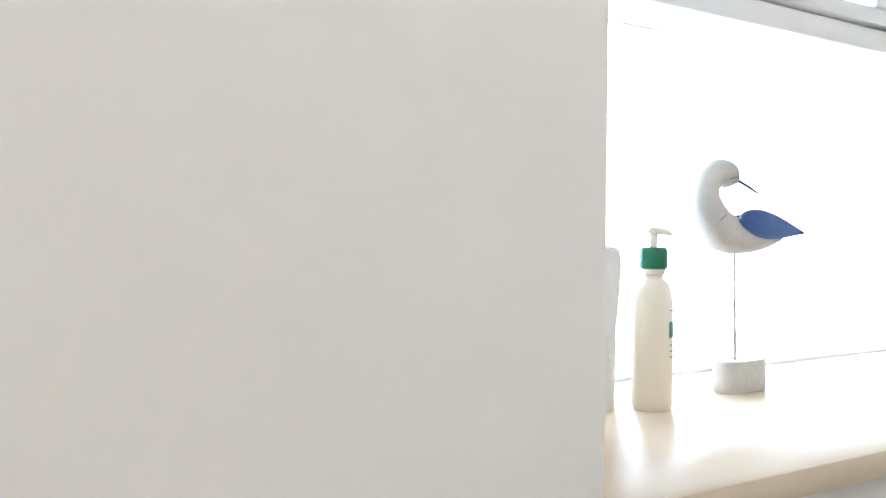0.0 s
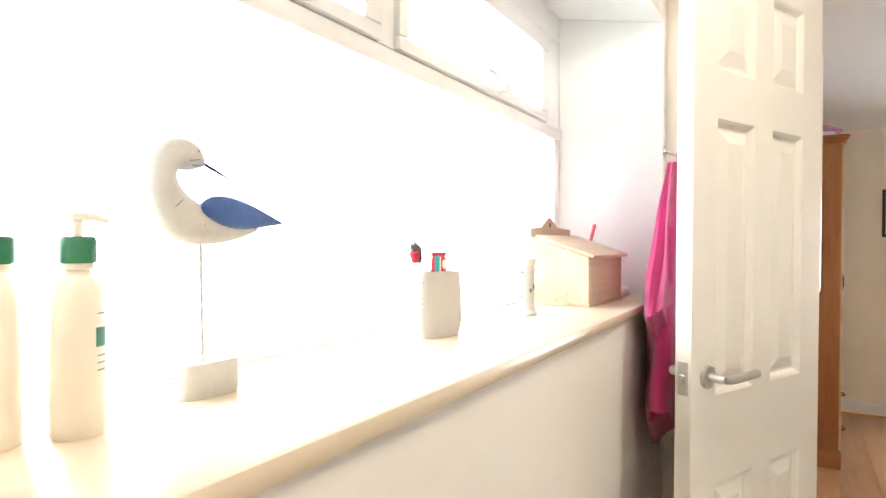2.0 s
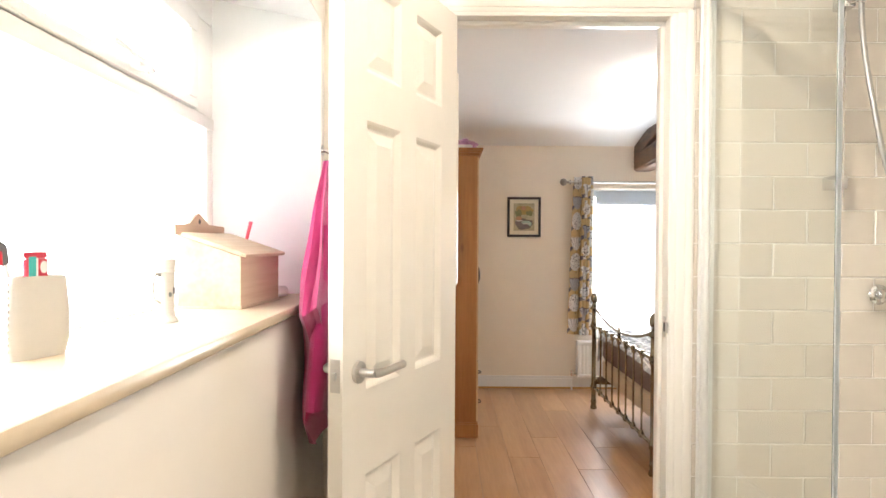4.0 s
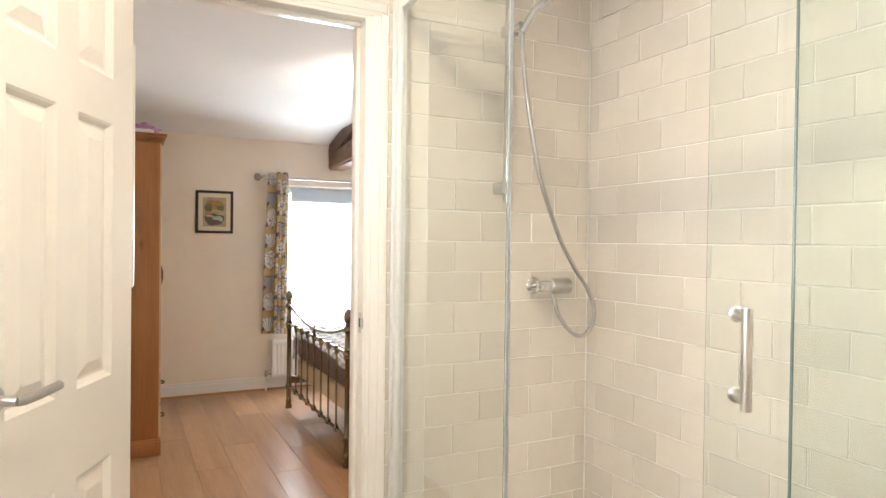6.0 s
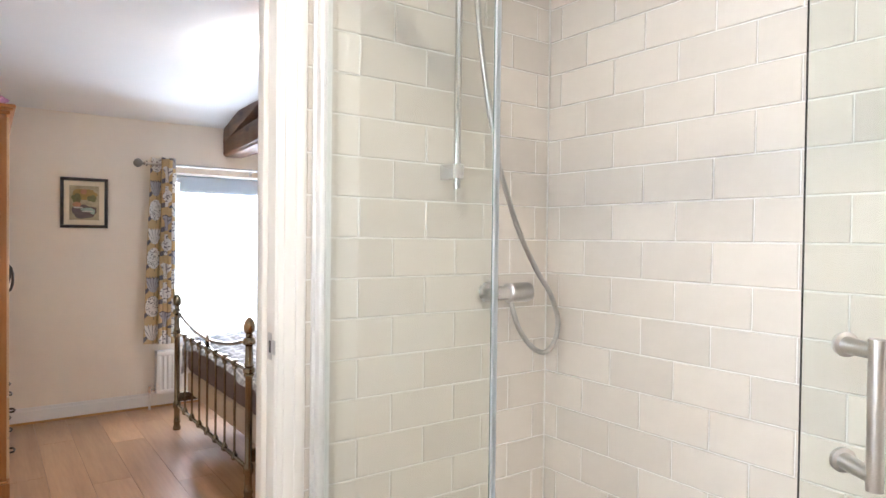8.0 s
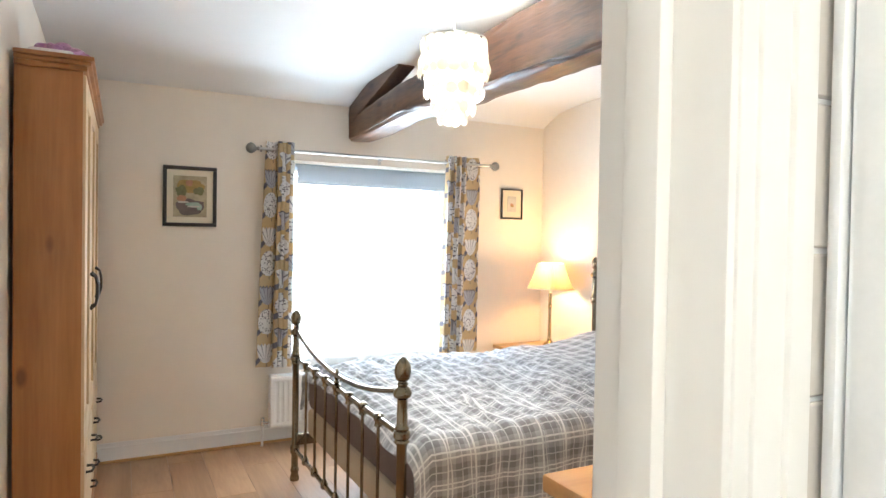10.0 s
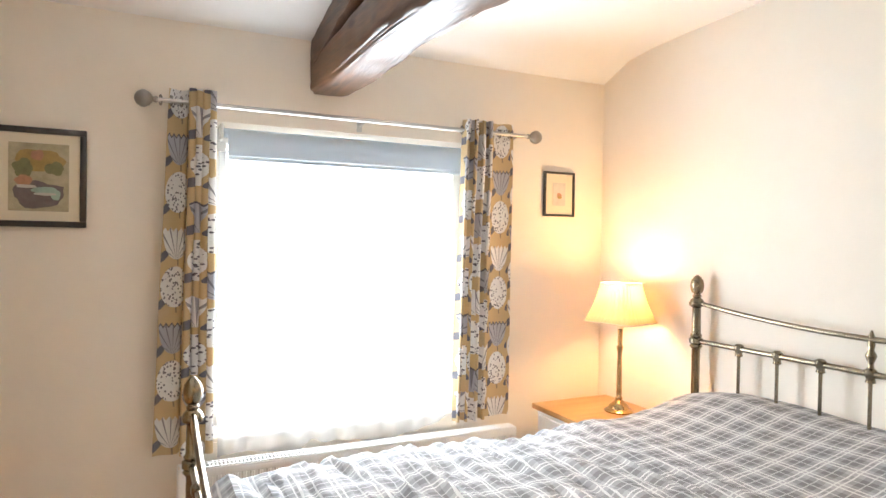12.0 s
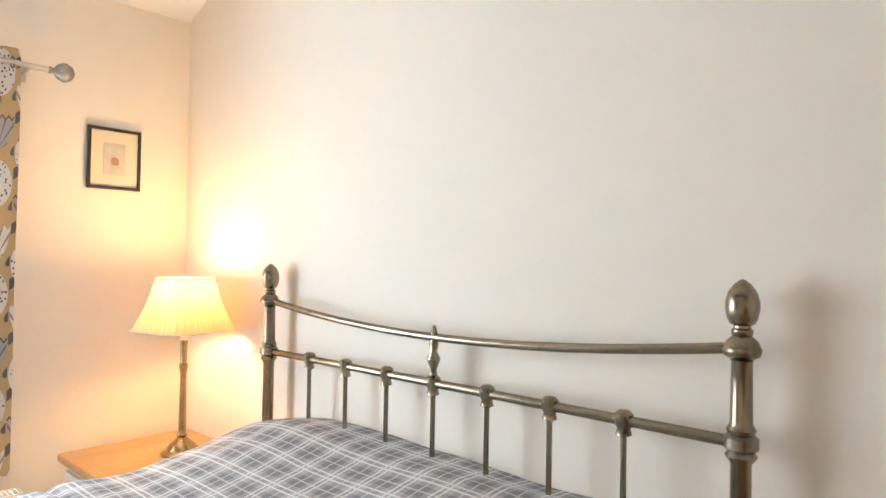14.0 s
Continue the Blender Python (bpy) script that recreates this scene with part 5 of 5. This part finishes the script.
# mixer, riser rail, hose and head
VY, VZ = -1.345, 1.172
mx = empty("shower_mixer", pose(SX - 0.008, VY, VZ), "chrome bar shower mixer with a flexible hose", "shower mixer")
W = SX - 0.008
b = turned([(0.028, 0), (0.030, 0.006), (0.024, 0.012), (0.014, 0.014), (0.013, 0.05)], pose(0, 0.0, 0, 0, -90, 0), 18)
tube(b, [(-0.05, 0.02, 0), (-0.055, -0.005, 0), (-0.055, -0.03, 0)], [0.018, 0.021, 0.020], 16)
part("mixer_body", b, M_CHROME, mx)
part("control_knob", turned([(0.024, 0), (0.028, 0.004), (0.028, 0.075), (0.025, 0.082), (0.01, 0.084)], pose(-0.055, -0.028, 0, 90, 0, 0) @ pose(0, 0, 0), 20), M_STEEL, mx)
pts = [(-0.055, -0.04, -0.02), (-0.065, -0.047, -0.06), (-0.075, -0.06, -0.105), (-0.085, -0.10, -0.155), (-0.09, -0.145, -0.172), (-0.09, -0.185, -0.14), (-0.09, -0.195, -0.08), (-0.088, -0.165, -0.005), (-0.085, -0.115, 0.06), (-0.08, -0.06, 0.15), (-0.078, -0.02, 0.235), (-0.078, 0.03, 0.36), (-0.08, 0.06, 0.48), (-0.085, 0.095, 0.64), (-0.09, 0.115, 0.76), (-0.10, 0.125, 0.845)]


def smooth_line(points, per=6):
    out = []
    P = [Vector(p) for p in points]
    for k in range(len(P) - 1):
        p0, p1, p2, p3 = P[max(k - 1, 0)], P[k], P[k + 1], P[min(k + 2, len(P) - 1)]
        for s in range(per):
            t = s / per
            out.append(0.5 * ((2 * p1) + (p2 - p0) * t + (2 * p0 - 5 * p1 + 4 * p2 - p3) * t * t + (3 * p1 - p0 - 3 * p2 + p3) * t ** 3))
    return out + [P[-1]]


line = smooth_line(pts)
part("hose", bar(line, [0.0072 + 0.0006 * (k % 2) for k in range(len(line))], 10), M_HOSE, mx, "ribbed steel hose")
rail = empty("shower_rail", pose(SX - 0.008, -1.20, 1.50), "chrome riser rail with a handset holder", "shower rail")
part("riser", bar([(-0.048, 0, -0.045), (-0.048, 0, 0.70)], 0.0095, 12), M_CHROME, rail)
for z in (0.0, 0.66):
    part("rail_bracket", cube(-0.062, -0.014, z - 0.02, 0.0, 0.022, z + 0.02, 0.004), M_CHROME, rail)
part("handset_holder", tube(cube(-0.085, -0.018, 0.495, -0.030, 0.018, 0.535, 0.006), [(-0.08, 0, 0.515), (-0.11, -0.01, 0.52)], 0.014, 12), M_CHROME, rail)
part("handset", tube(bar([(-0.105, -0.015, 0.50), (-0.12, -0.05, 0.57), (-0.15, -0.11, 0.63), (-0.18, -0.16, 0.655)], [0.011, 0.012, 0.013, 0.015], 12), [(-0.18, -0.165, 0.665), (-0.19, -0.175, 0.645)], [0.045, 0.05], 20), M_CHROME, rail)

# recessed ceiling spots
M_OPAL = mat("lit_spot_glass", (1.0, 0.93, 0.82), 0.4, vary=0.0, emit=9)
for sx, sy in SPOTS:
    cl = empty("ceiling_spot", pose(sx, sy, 2.4), "small recessed ceiling spot with a white rim, lit", "ceiling light", "bathroom ceiling spots")
    part("rim", turned([(0.030, -0.006), (0.040, -0.007), (0.045, -0.003), (0.046, 0.0)], None, 28), M_WHITE, cl)
    part("lamp_glass", turned([(0.010, -0.0085), (0.024, -0.008), (0.029, -0.0062)], None, 24), M_OPAL, cl, "lit glass")

# ---- things on the bathroom sill ----


def wrap(r, squash, a0, a1, z0, z1):
    """A thin curved label on a round bottle."""
    b = bmesh.new()
    n = 10
    rows = [[b.verts.new((q * math.cos(t), q * squash * math.sin(t), z)) for t in [radians(a0 + (a1 - a0) * k / n) for k in range(n + 1)]] for q, z in ((r - 0.0006, z0), (r, z0), (r, z1), (r - 0.0006, z1))]
    for p, q in zip(rows, rows[1:]):
        for k in range(n):
            b.faces.new((p[k], p[k + 1], q[k + 1], q[k]))
    return b


def pump_bottle(x, y, turn, pump, label):
    b = empty("lotion_bottle", pose(x, y, SILL_Z, 0, 0, turn) @ Matrix.Diagonal((1, 1, 0.945, 1)), label, "bottle", "lotion bottles on the sill")
    part("body", turned([(0.0195, 0), (0.0215, 0.003), (0.0215, 0.108), (0.0208, 0.116), (0.0190, 0.123), (0.0155, 0.129), (0.0115, 0.132), (0.0105, 0.134), (0.0105, 0.137), (0.0128, 0.138), (0.0128, 0.143)], None, 24, 0.82), M_BOTTLE, b, "cream plastic bottle body")
    part("label", wrap(0.0219, 0.82, -88, -44, 0.074, 0.090), M_GREEN, b, "small green label")
    for z, a1 in ((0.066, -25), (0.060, -32), (0.101, -30), (0.054, -28)):
        part("print_line", wrap(0.0218, 0.82, -84, a1 - 20, z, z + 0.0010), M_SLATE, b)
    cap = part("cap", turned([(0.0135, 0.143), (0.0138, 0.147), (0.0136, 0.162), (0.012, 0.165)], None, 24), M_GREEN, b, "ribbed green collar")
    if pump:
        part("pump", tube(turned([(0.0038, 0.164), (0.0038, 0.178), (0.006, 0.179), (0.006, 0.184)], None, 12), [(-0.002, 0, 0.181), (0.014, -0.0, 0.182), (0.028, 0, 0.179)], [0.005, 0.004, 0.0028], 8), M_BOTTLE, b, "cream pump head")
    return b


pump_bottle(0.449, 0.466, 10, True, "cream lotion bottle with a green pump collar on the sill")
pump_bottle(0.401, 0.490, 42, False, "cream lotion bottle with a green cap on the sill")


def storage_bag():
    n, m = 44, 80

    def place(i, j):
        t, f = i / (n - 1), 2 * math.pi * j / (m - 1)
        r = 0.060 + 0.010 * t
        c, s = math.cos(f), math.sin(f)
        ridge = abs(noise.noise((c * 1.7 + t * 1.6, s * 1.7 + t * 0.8, t * 2.6 + 2)))
        q = 1 + 0.05 * noise.noise((c * 2, s * 2, t * 3)) + (0.42 * (0.26 - ridge) + 0.03 * noise.noise((c * 3, s * 3, t * 5))) * (1 - abs(2 * t - 1)) ** 0.6
        if t < 0.08:
            q *= 0.92 + t
        x, y = r * q * math.copysign(abs(c) ** 0.55, c), r * q * math.copysign(abs(s) ** 0.55, s)
        return Vector((0.282 + 0.94 * x - 0.34 * y, 0.447 + 0.34 * x + 0.94 * y, SILL_Z + 0.001 + 0.155 * t + 0.004 * noise.noise((c * 2, s * 2, 9)) * t))

    g = empty("storage_bag", pose(0, 0, 0), "white canvas storage bag with soft creases on the sill", "bag")
    part("body", sheet(n, m, place, 0.003), M_CANVAS, g)
    part("bottom", turned([(0.052, 0.001), (0.052, 0.005)], Matrix.Translation((0.282, 0.447, SILL_Z)), 24), M_CANVAS, g)


storage_bag()


def shore_bird():
    """A carved wading bird on a thin rod and a round foot."""
    m = pose(0.584, 0.484, SILL_Z)
    d = empty("carved_bird", m, "carved wooden wading bird, white with blue wings, on a rod", "ornament")
    f = bmesh.new()
    plan = [(math.copysign(abs(math.cos(t)) ** 0.6, math.cos(t)), math.copysign(abs(math.sin(t)) ** 0.8, math.sin(t))) for t in [2 * math.pi * k / 36 for k in range(36)]]
    rows = [[f.verts.new((0.008 + 0.034 * q * x, 0.0145 * q * y, z)) for x, y in plan] for q, z in ((0.97, 0.0), (1.0, 0.0015), (1.0, 0.0325), (0.96, 0.034))]
    for p, q in zip(rows, rows[1:]):
        for k in range(36):
            f.faces.new((p[k], p[(k + 1) % 36], q[(k + 1) % 36], q[k]))
    f.faces.new(rows[0][::-1]), f.faces.new(rows[-1])
    part("foot", f, M_BIRD, d, "oblong white wooden foot with rounded ends")
    part("rod", bar([(0.001, 0, 0.030), (-0.002, 0, 0.150)], 0.0017, 8), M_BIRD, d, "thin cream-painted rod")
    line = [(0.074, 0, 0.1650), (0.064, 0, 0.1645), (0.045, 0, 0.1645), (0.020, 0, 0.166), (-0.008, 0, 0.169), (-0.028, 0, 0.176), (-0.0415, 0, 0.192), (-0.0470, 0, 0.212), (-0.040, 0, 0.229), (-0.025, 0, 0.2350), (-0.012, 0, 0.2325), (0.001, 0, 0.228)]
    rad = [0.001, 0.004, 0.010, 0.0165, 0.0205, 0.0215, 0.0180, 0.0140, 0.0140, 0.0155, 0.0135, 0.003]
    line = smooth_line(line, 4)
    rr = []
    for k in range(len(rad) - 1):
        rr += [rad[k] + (rad[k + 1] - rad[k]) * s / 4 for s in range(4)]
    part("body", bar(line, rr + [rad[-1]], 20), M_BIRD, d)
    part("bill", bar([(-0.001, 0, 0.2295), (0.018, 0, 0.2225), (0.039, 0, 0.2135)], [0.0022, 0.0018, 0.0008], 8), M_NAVY, d, "dark thin bill")
    part("eye", turned([(0.0013, 0), (0.001, 0.0006)], pose(-0.016, -0.0148, 0.238, 90), 10), M_SLATE, d)
    for s in (-1, 1):
        w = bmesh.new()
        bmesh.ops.create_uvsphere(w, u_segments=28, v_segments=14, radius=1.0)
        for v in w.verts:
            x, y, z = v.co
            tip = (x + 1) / 2
            v.co = Vector((0.051 + s * 0.007 * (1 - tip) + x * 0.0610, s * 0.0190 * (1 - 0.80 * tip) + y * 0.0130 * (1 - 0.8 * tip), 0.1850 - (0.006 * (1 - tip) if s > 0 else 0.0) - 0.013 * tip + z * 0.0205 * (1 - 0.88 * tip ** 1.4)))
        part("wing", w, M_BLUE, d, "worn blue painted wing")

    for k, (x, z, ang, ln) in enumerate(((-0.036, 0.187, 40, 0.010), (-0.028, 0.196, -20, 0.007), (-0.022, 0.176, 15, 0.012), (-0.030, 0.214, 70, 0.009), (-0.014, 0.229, 10, 0.012), (-0.012, 0.224, 5, 0.010), (-0.008, 0.168, -10, 0.012))):
        c, q = math.cos(radians(ang)) * ln / 2, math.sin(radians(ang)) * ln / 2
        x, r = x - 0.006, (0.0205 if z < 0.2 else 0.0148)
        part("paint_crack", bar([(x - c, -r * 0.96, z - q), (x, -r * 0.985, z), (x + c, -r * 0.95, z + q)], 0.0005, 5), M_SLATE, d)


shore_bird()


def tumbler():
    t = empty("toothbrush_holder", pose(1.044, 0.480, SILL_Z, 0, 0, -17), "cream ribbed ceramic toothbrush holder", "holder")
    b = bmesh.new()
    e = [(0.030, 0.0), (0.034, 0.02), (0.034, 0.06), (0.031, 0.105), (0.0275, 0.105), (0.029, 0.06), (0.029, 0.008)]
    rings = []
    for r, z in e:
        ring = []
        for k in range(32):
            a = 2 * math.pi * k / 32
            c, s = math.cos(a), math.sin(a)
            ring.append(b.verts.new((r * 1.32 * math.copysign(abs(c) ** 0.4, c), r * 0.66 * math.copysign(abs(s) ** 0.4, s), z)))
        rings.append(ring)
    for p, q in zip(rings, rings[1:]):
        for k in range(32):
            b.faces.new((p[k], p[(k + 1) % 32], q[(k + 1) % 32], q[k]))
    b.faces.new(rings[-1]), b.faces.new(rings[0][::-1])
    part("cup", b, M_CERAMIC, t)
    for k in range(11):
        z = 0.012 + k * 0.0082
        part("rib", box(bmesh.new(), -0.0462, -0.017, z, -0.0435, 0.017, z + 0.004, 0.0008), M_CERAMIC, t)
    paste = tagged(link("toothpaste_tube", box(cube(1.024, 0.470, SILL_Z + 0.02, 1.066, 0.480, SILL_Z + 0.128, 0.004), 1.022, 0.474, SILL_Z + 0.128, 1.068, 0.476, SILL_Z + 0.136), M_RED, smooth=True), "red and teal toothpaste tube standing in the holder", "toothpaste")
    part("teal_stripe", cube(1.0235, 0.4690, SILL_Z + 0.100, 1.037, 0.4698, SILL_Z + 0.130), M_TEAL, paste)
    part("white_stripe", cube(1.037, 0.4690, SILL_Z + 0.100, 1.041, 0.4698, SILL_Z + 0.128), M_WHITE, paste)
    part("white_mark", lathe(bmesh.new(), [(0.008, 0), (0.008, 0.0006)], pose(1.054, 0.4698, SILL_Z + 0.116, 90), 14), M_WHITE, paste)
    br = empty("toothbrush", pose(0, 0, 0), "grey and red toothbrush standing in the holder", "toothbrush")
    part("brush_handle", bar([(1.026, 0.486, SILL_Z + 0.012), (1.012, 0.488, SILL_Z + 0.10), (1.004, 0.489, SILL_Z + 0.128)], [0.0045, 0.004, 0.003], 8), M_WHITE, br)
    part("brush_head", bar([(1.006, 0.489, SILL_Z + 0.122), (0.996, 0.489, SILL_Z + 0.140), (0.986, 0.489, SILL_Z + 0.150)], [0.006, 0.010, 0.005], 10), M_GREY, br)
    part("bristles", bar([(0.990, 0.486, SILL_Z + 0.120), (0.985, 0.486, SILL_Z + 0.136)], [0.006, 0.008], 10), M_RED, br)


tumbler()

jar = empty("china_pot", pose(1.397, 0.462, SILL_Z) @ Matrix.Diagonal((0.84, 0.84, 1.13, 1)), "tall white china pot with a small printed motif", "pot")
part("body", turned([(0.026, 0), (0.026, 0.004), (0.020, 0.010), (0.0185, 0.016), (0.0185, 0.080), (0.020, 0.086), (0.0185, 0.090), (0.0215, 0.098), (0.022, 0.103), (0.017, 0.104), (0.015, 0.09)], None, 28), M_CERAMIC, jar)
part("pot_handle", bar([(-0.017, 0.004, 0.078), (-0.032, 0.007, 0.080), (-0.040, 0.009, 0.062), (-0.036, 0.008, 0.040), (-0.017, 0.004, 0.032)], 0.003, 8), M_CERAMIC, jar)
for z in (0.014, 0.083):
    part("moulded_ring", bar([(0.0198 * math.cos(t), 0.0198 * math.sin(t), z) for t in [2 * math.pi * k / 28 for k in range(29)]], 0.0016, 6), M_CERAMIC, jar)
part("motif", lathe(bmesh.new(), [(0.006, 0), (0.006, 0.0006)], pose(0.0, -0.0186, 0.052, 90), 12), M_GREY, jar)
part("motif", lathe(bmesh.new(), [(0.004, 0), (0.004, 0.0006)], pose(-0.011, -0.0152, 0.046, 90, 0, -36), 10), M_SLATE, jar)


def candle_box():
    m = pose(1.622, 0.395, SILL_Z, 0, 0, -4)
    d = empty("candle_box", m, "old wooden candle box with a sloping lid and backboard", "box")
    w, dp, hf, hb = 0.250, 0.145, 0.113, 0.160
    b = bmesh.new()
    pr = [(0, 0), (dp, 0), (dp, hb), (0, hf)]
    L = [b.verts.new((0, y, z + 0.004)) for y, z in pr]
    Rr = [b.verts.new((w, y, z + 0.004)) for y, z in pr]
    for k in range(4):
        b.faces.new((L[k], L[(k + 1) % 4], Rr[(k + 1) % 4], Rr[k]))
    b.faces.new(L[::-1]), b.faces.new(Rr)
    bmesh.ops.bevel(b, geom=list(b.edges), offset=0.0015, segments=1, affect="EDGES")
    part("body", b, M_BOXWOOD, d, "scrubbed pale wooden box", smooth=False)
    part("plinth", cube(-0.004, -0.004, 0, w + 0.004, dp, 0.006, 0.001), M_BOXWOOD, d)
    ang = math.degrees(math.atan2(hb - hf, dp))
    part("lid", cube(-0.006, -0.014, 0.0, w + 0.006, 0.142, 0.009, 0.002, pose(0, 0, hf + 0.005, ang)), M_BOXWOOD, d, "sloping wooden lid")
    bb = bmesh.new()
    out = [(-0.004, hb + 0.004), (-0.004, hb + 0.026), (0.045, hb + 0.03), (0.062, hb + 0.044), (0.082, hb + 0.056), (0.102, hb + 0.044), (0.12, hb + 0.03), (w + 0.004, hb + 0.026), (w + 0.004, hb + 0.004)]
    out = [(x * 1.35 if 0 < x < w else x, z) for x, z in out]
    f = [bb.verts.new((x, dp + 0.002, z)) for x, z in out]
    k2 = [bb.verts.new((x, dp + 0.010, z)) for x, z in out]
    for k in range(len(out)):
        bb.faces.new((f[k], f[(k + 1) % len(out)], k2[(k + 1) % len(out)], k2[k]))
    bb.faces.new(f), bb.faces.new(k2[::-1])
    back = part("backboard", bb, M_BOXWOOD, d, "shaped backboard with a hanging hole", smooth=False)
    # the board is solid; this black disc paints the hole's shade on it
    part("hanging_hole_shade", lathe(bmesh.new(), [(0.006, 0), (0.006, 0.0008)], pose(0.111, dp + 0.0015, hb + 0.036, 90), 14), M_BLACK, back)


candle_box()
tagged(link("red_pen", bar([(1.900, 0.492, SILL_Z), (1.902, 0.484, SILL_Z + 0.10), (1.905, 0.460, SILL_Z + 0.202)], [0.004, 0.004, 0.005], 8), M_RED, smooth=True), "red plastic pen leaning behind the box", "pen")
tb = tagged(link("tape_roll", box(turned([(0.013, -0.022), (0.014, -0.02), (0.014, 0.02), (0.013, 0.022)], pose(1.945, 0.395, SILL_Z + 0.0145, 90, 20, 60), 20), 1.930, 0.41, SILL_Z + 0.0005, 1.970, 0.44, SILL_Z + 0.014, 0.003), M_WHITE, smooth=True), "small white plastic tube lying beside the box", "tube")
part("dark_end", turned([(0.005, 0.0222), (0.005, 0.0232)], pose(1.945, 0.395, SILL_Z + 0.0145, 90, 20, 60), 12), M_GREY, tb)

# ---- pieces: tiles and floor boards ----
TW, TH, GAP = 0.200, 0.1005, 0.0038


def tile_mesh(w, h):
    """A slightly pillowed glazed tile, standing on the wall in x and z."""
    b = bmesh.new()
    rings = [[b.verts.new((x, y, z)) for x, z in ((i, i), (w - i, i), (w - i, h - i), (i, h - i))] for i, y in ((0.0, 0.0), (0.0, -0.0018), (0.0018, -0.0035))]
    for p, q in zip(rings, rings[1:]):
        for k in range(4):
            b.faces.new((p[k], p[(k + 1) % 4], q[(k + 1) % 4], q[k]))
    b.faces.new(rings[-1])
    me = bpy.data.meshes.new("tile")
    b.to_mesh(me)
    b.free()
    me.materials.append(M_TILE)
    return me


shapes = {}


def tiled(wall, place, length, rows, z0):
    for r in range(rows):
        at = -0.15 if r % 2 else -0.05
        while at < length:
            a, b = max(at, 0.0), min(at + TW, length)
            if b - a > 0.03:
                key = round(b - a, 3)
                if key not in shapes:
                    shapes[key] = tile_mesh(b - a - GAP, TH - GAP)
                t = new("tile", shapes[key])
                t.parent = wall
                tilt = random.uniform(-0.25, 0.25)
                t.matrix_local = place(a, z0 + r * TH) @ pose(0, 0, 0, tilt, 0, random.uniform(-0.15, 0.15))
            at += TW


tw1 = structure("tile_wall_mixer", cube(BX - 0.004, -1.602, 0, BX + 0.004, DOOR_Y0 - 0.071, 2.4), M_GROUT, "tiled shower wall with the mixer, off-white brick tiles")
tiled(tw1, lambda a, z: Matrix.Translation((BX - 0.0035, SY + a, z)) @ pose(0, 0, 0, 0, 0, 90) @ Matrix.Diagonal((1, -1, 1, 1)), DOOR_Y0 - 0.072 - SY, 23, 0.017)
tw2 = structure("tile_wall_shower", cube(GX - 0.25, -1.604, 0, BX, -1.597, 2.4), M_GROUT, "tiled shower wall of off-white brick tiles")
tiled(tw2, lambda a, z: Matrix.Translation((BX - 0.008 - a, -1.5965, z)) @ Matrix.Diagonal((-1, -1, 1, 1)), BX - GX + 0.22, 23, 0.017)

fl = structure("floor_boards", cube(2.19, HEAD_Y, -0.016, WIN_X, NORTH_Y, -0.010), M_DARKFLOOR, "oak laminate floor laid in boards")
PW, PL = 0.192, 1.285
b = bmesh.new()
box(b, 0, 0, -0.009, PL - 0.0015, PW - 0.0015, 0.0, 0.0008)
me = bpy.data.meshes.new("board")
b.to_mesh(me)
b.free()
me.materials.append(M_FLOOR)
row = 0
y = HEAD_Y + 0.01
while y < NORTH_Y - PW:
    x = 2.19 - [0.0, 0.45, 0.85, 0.25, 0.65][row % 5]
    while x < WIN_X:
        t = new("board", me)
        t.parent = fl
        s0 = max(0.0, 2.19 - x)
        s1 = min(PL, WIN_X - 0.002 - x)
        t.matrix_local = Matrix.Translation((x + s0, y, 0)) @ Matrix.Diagonal(((s1 - s0) / PL, 1, 1, 1))
        x += PL
    y += PW
    row += 1
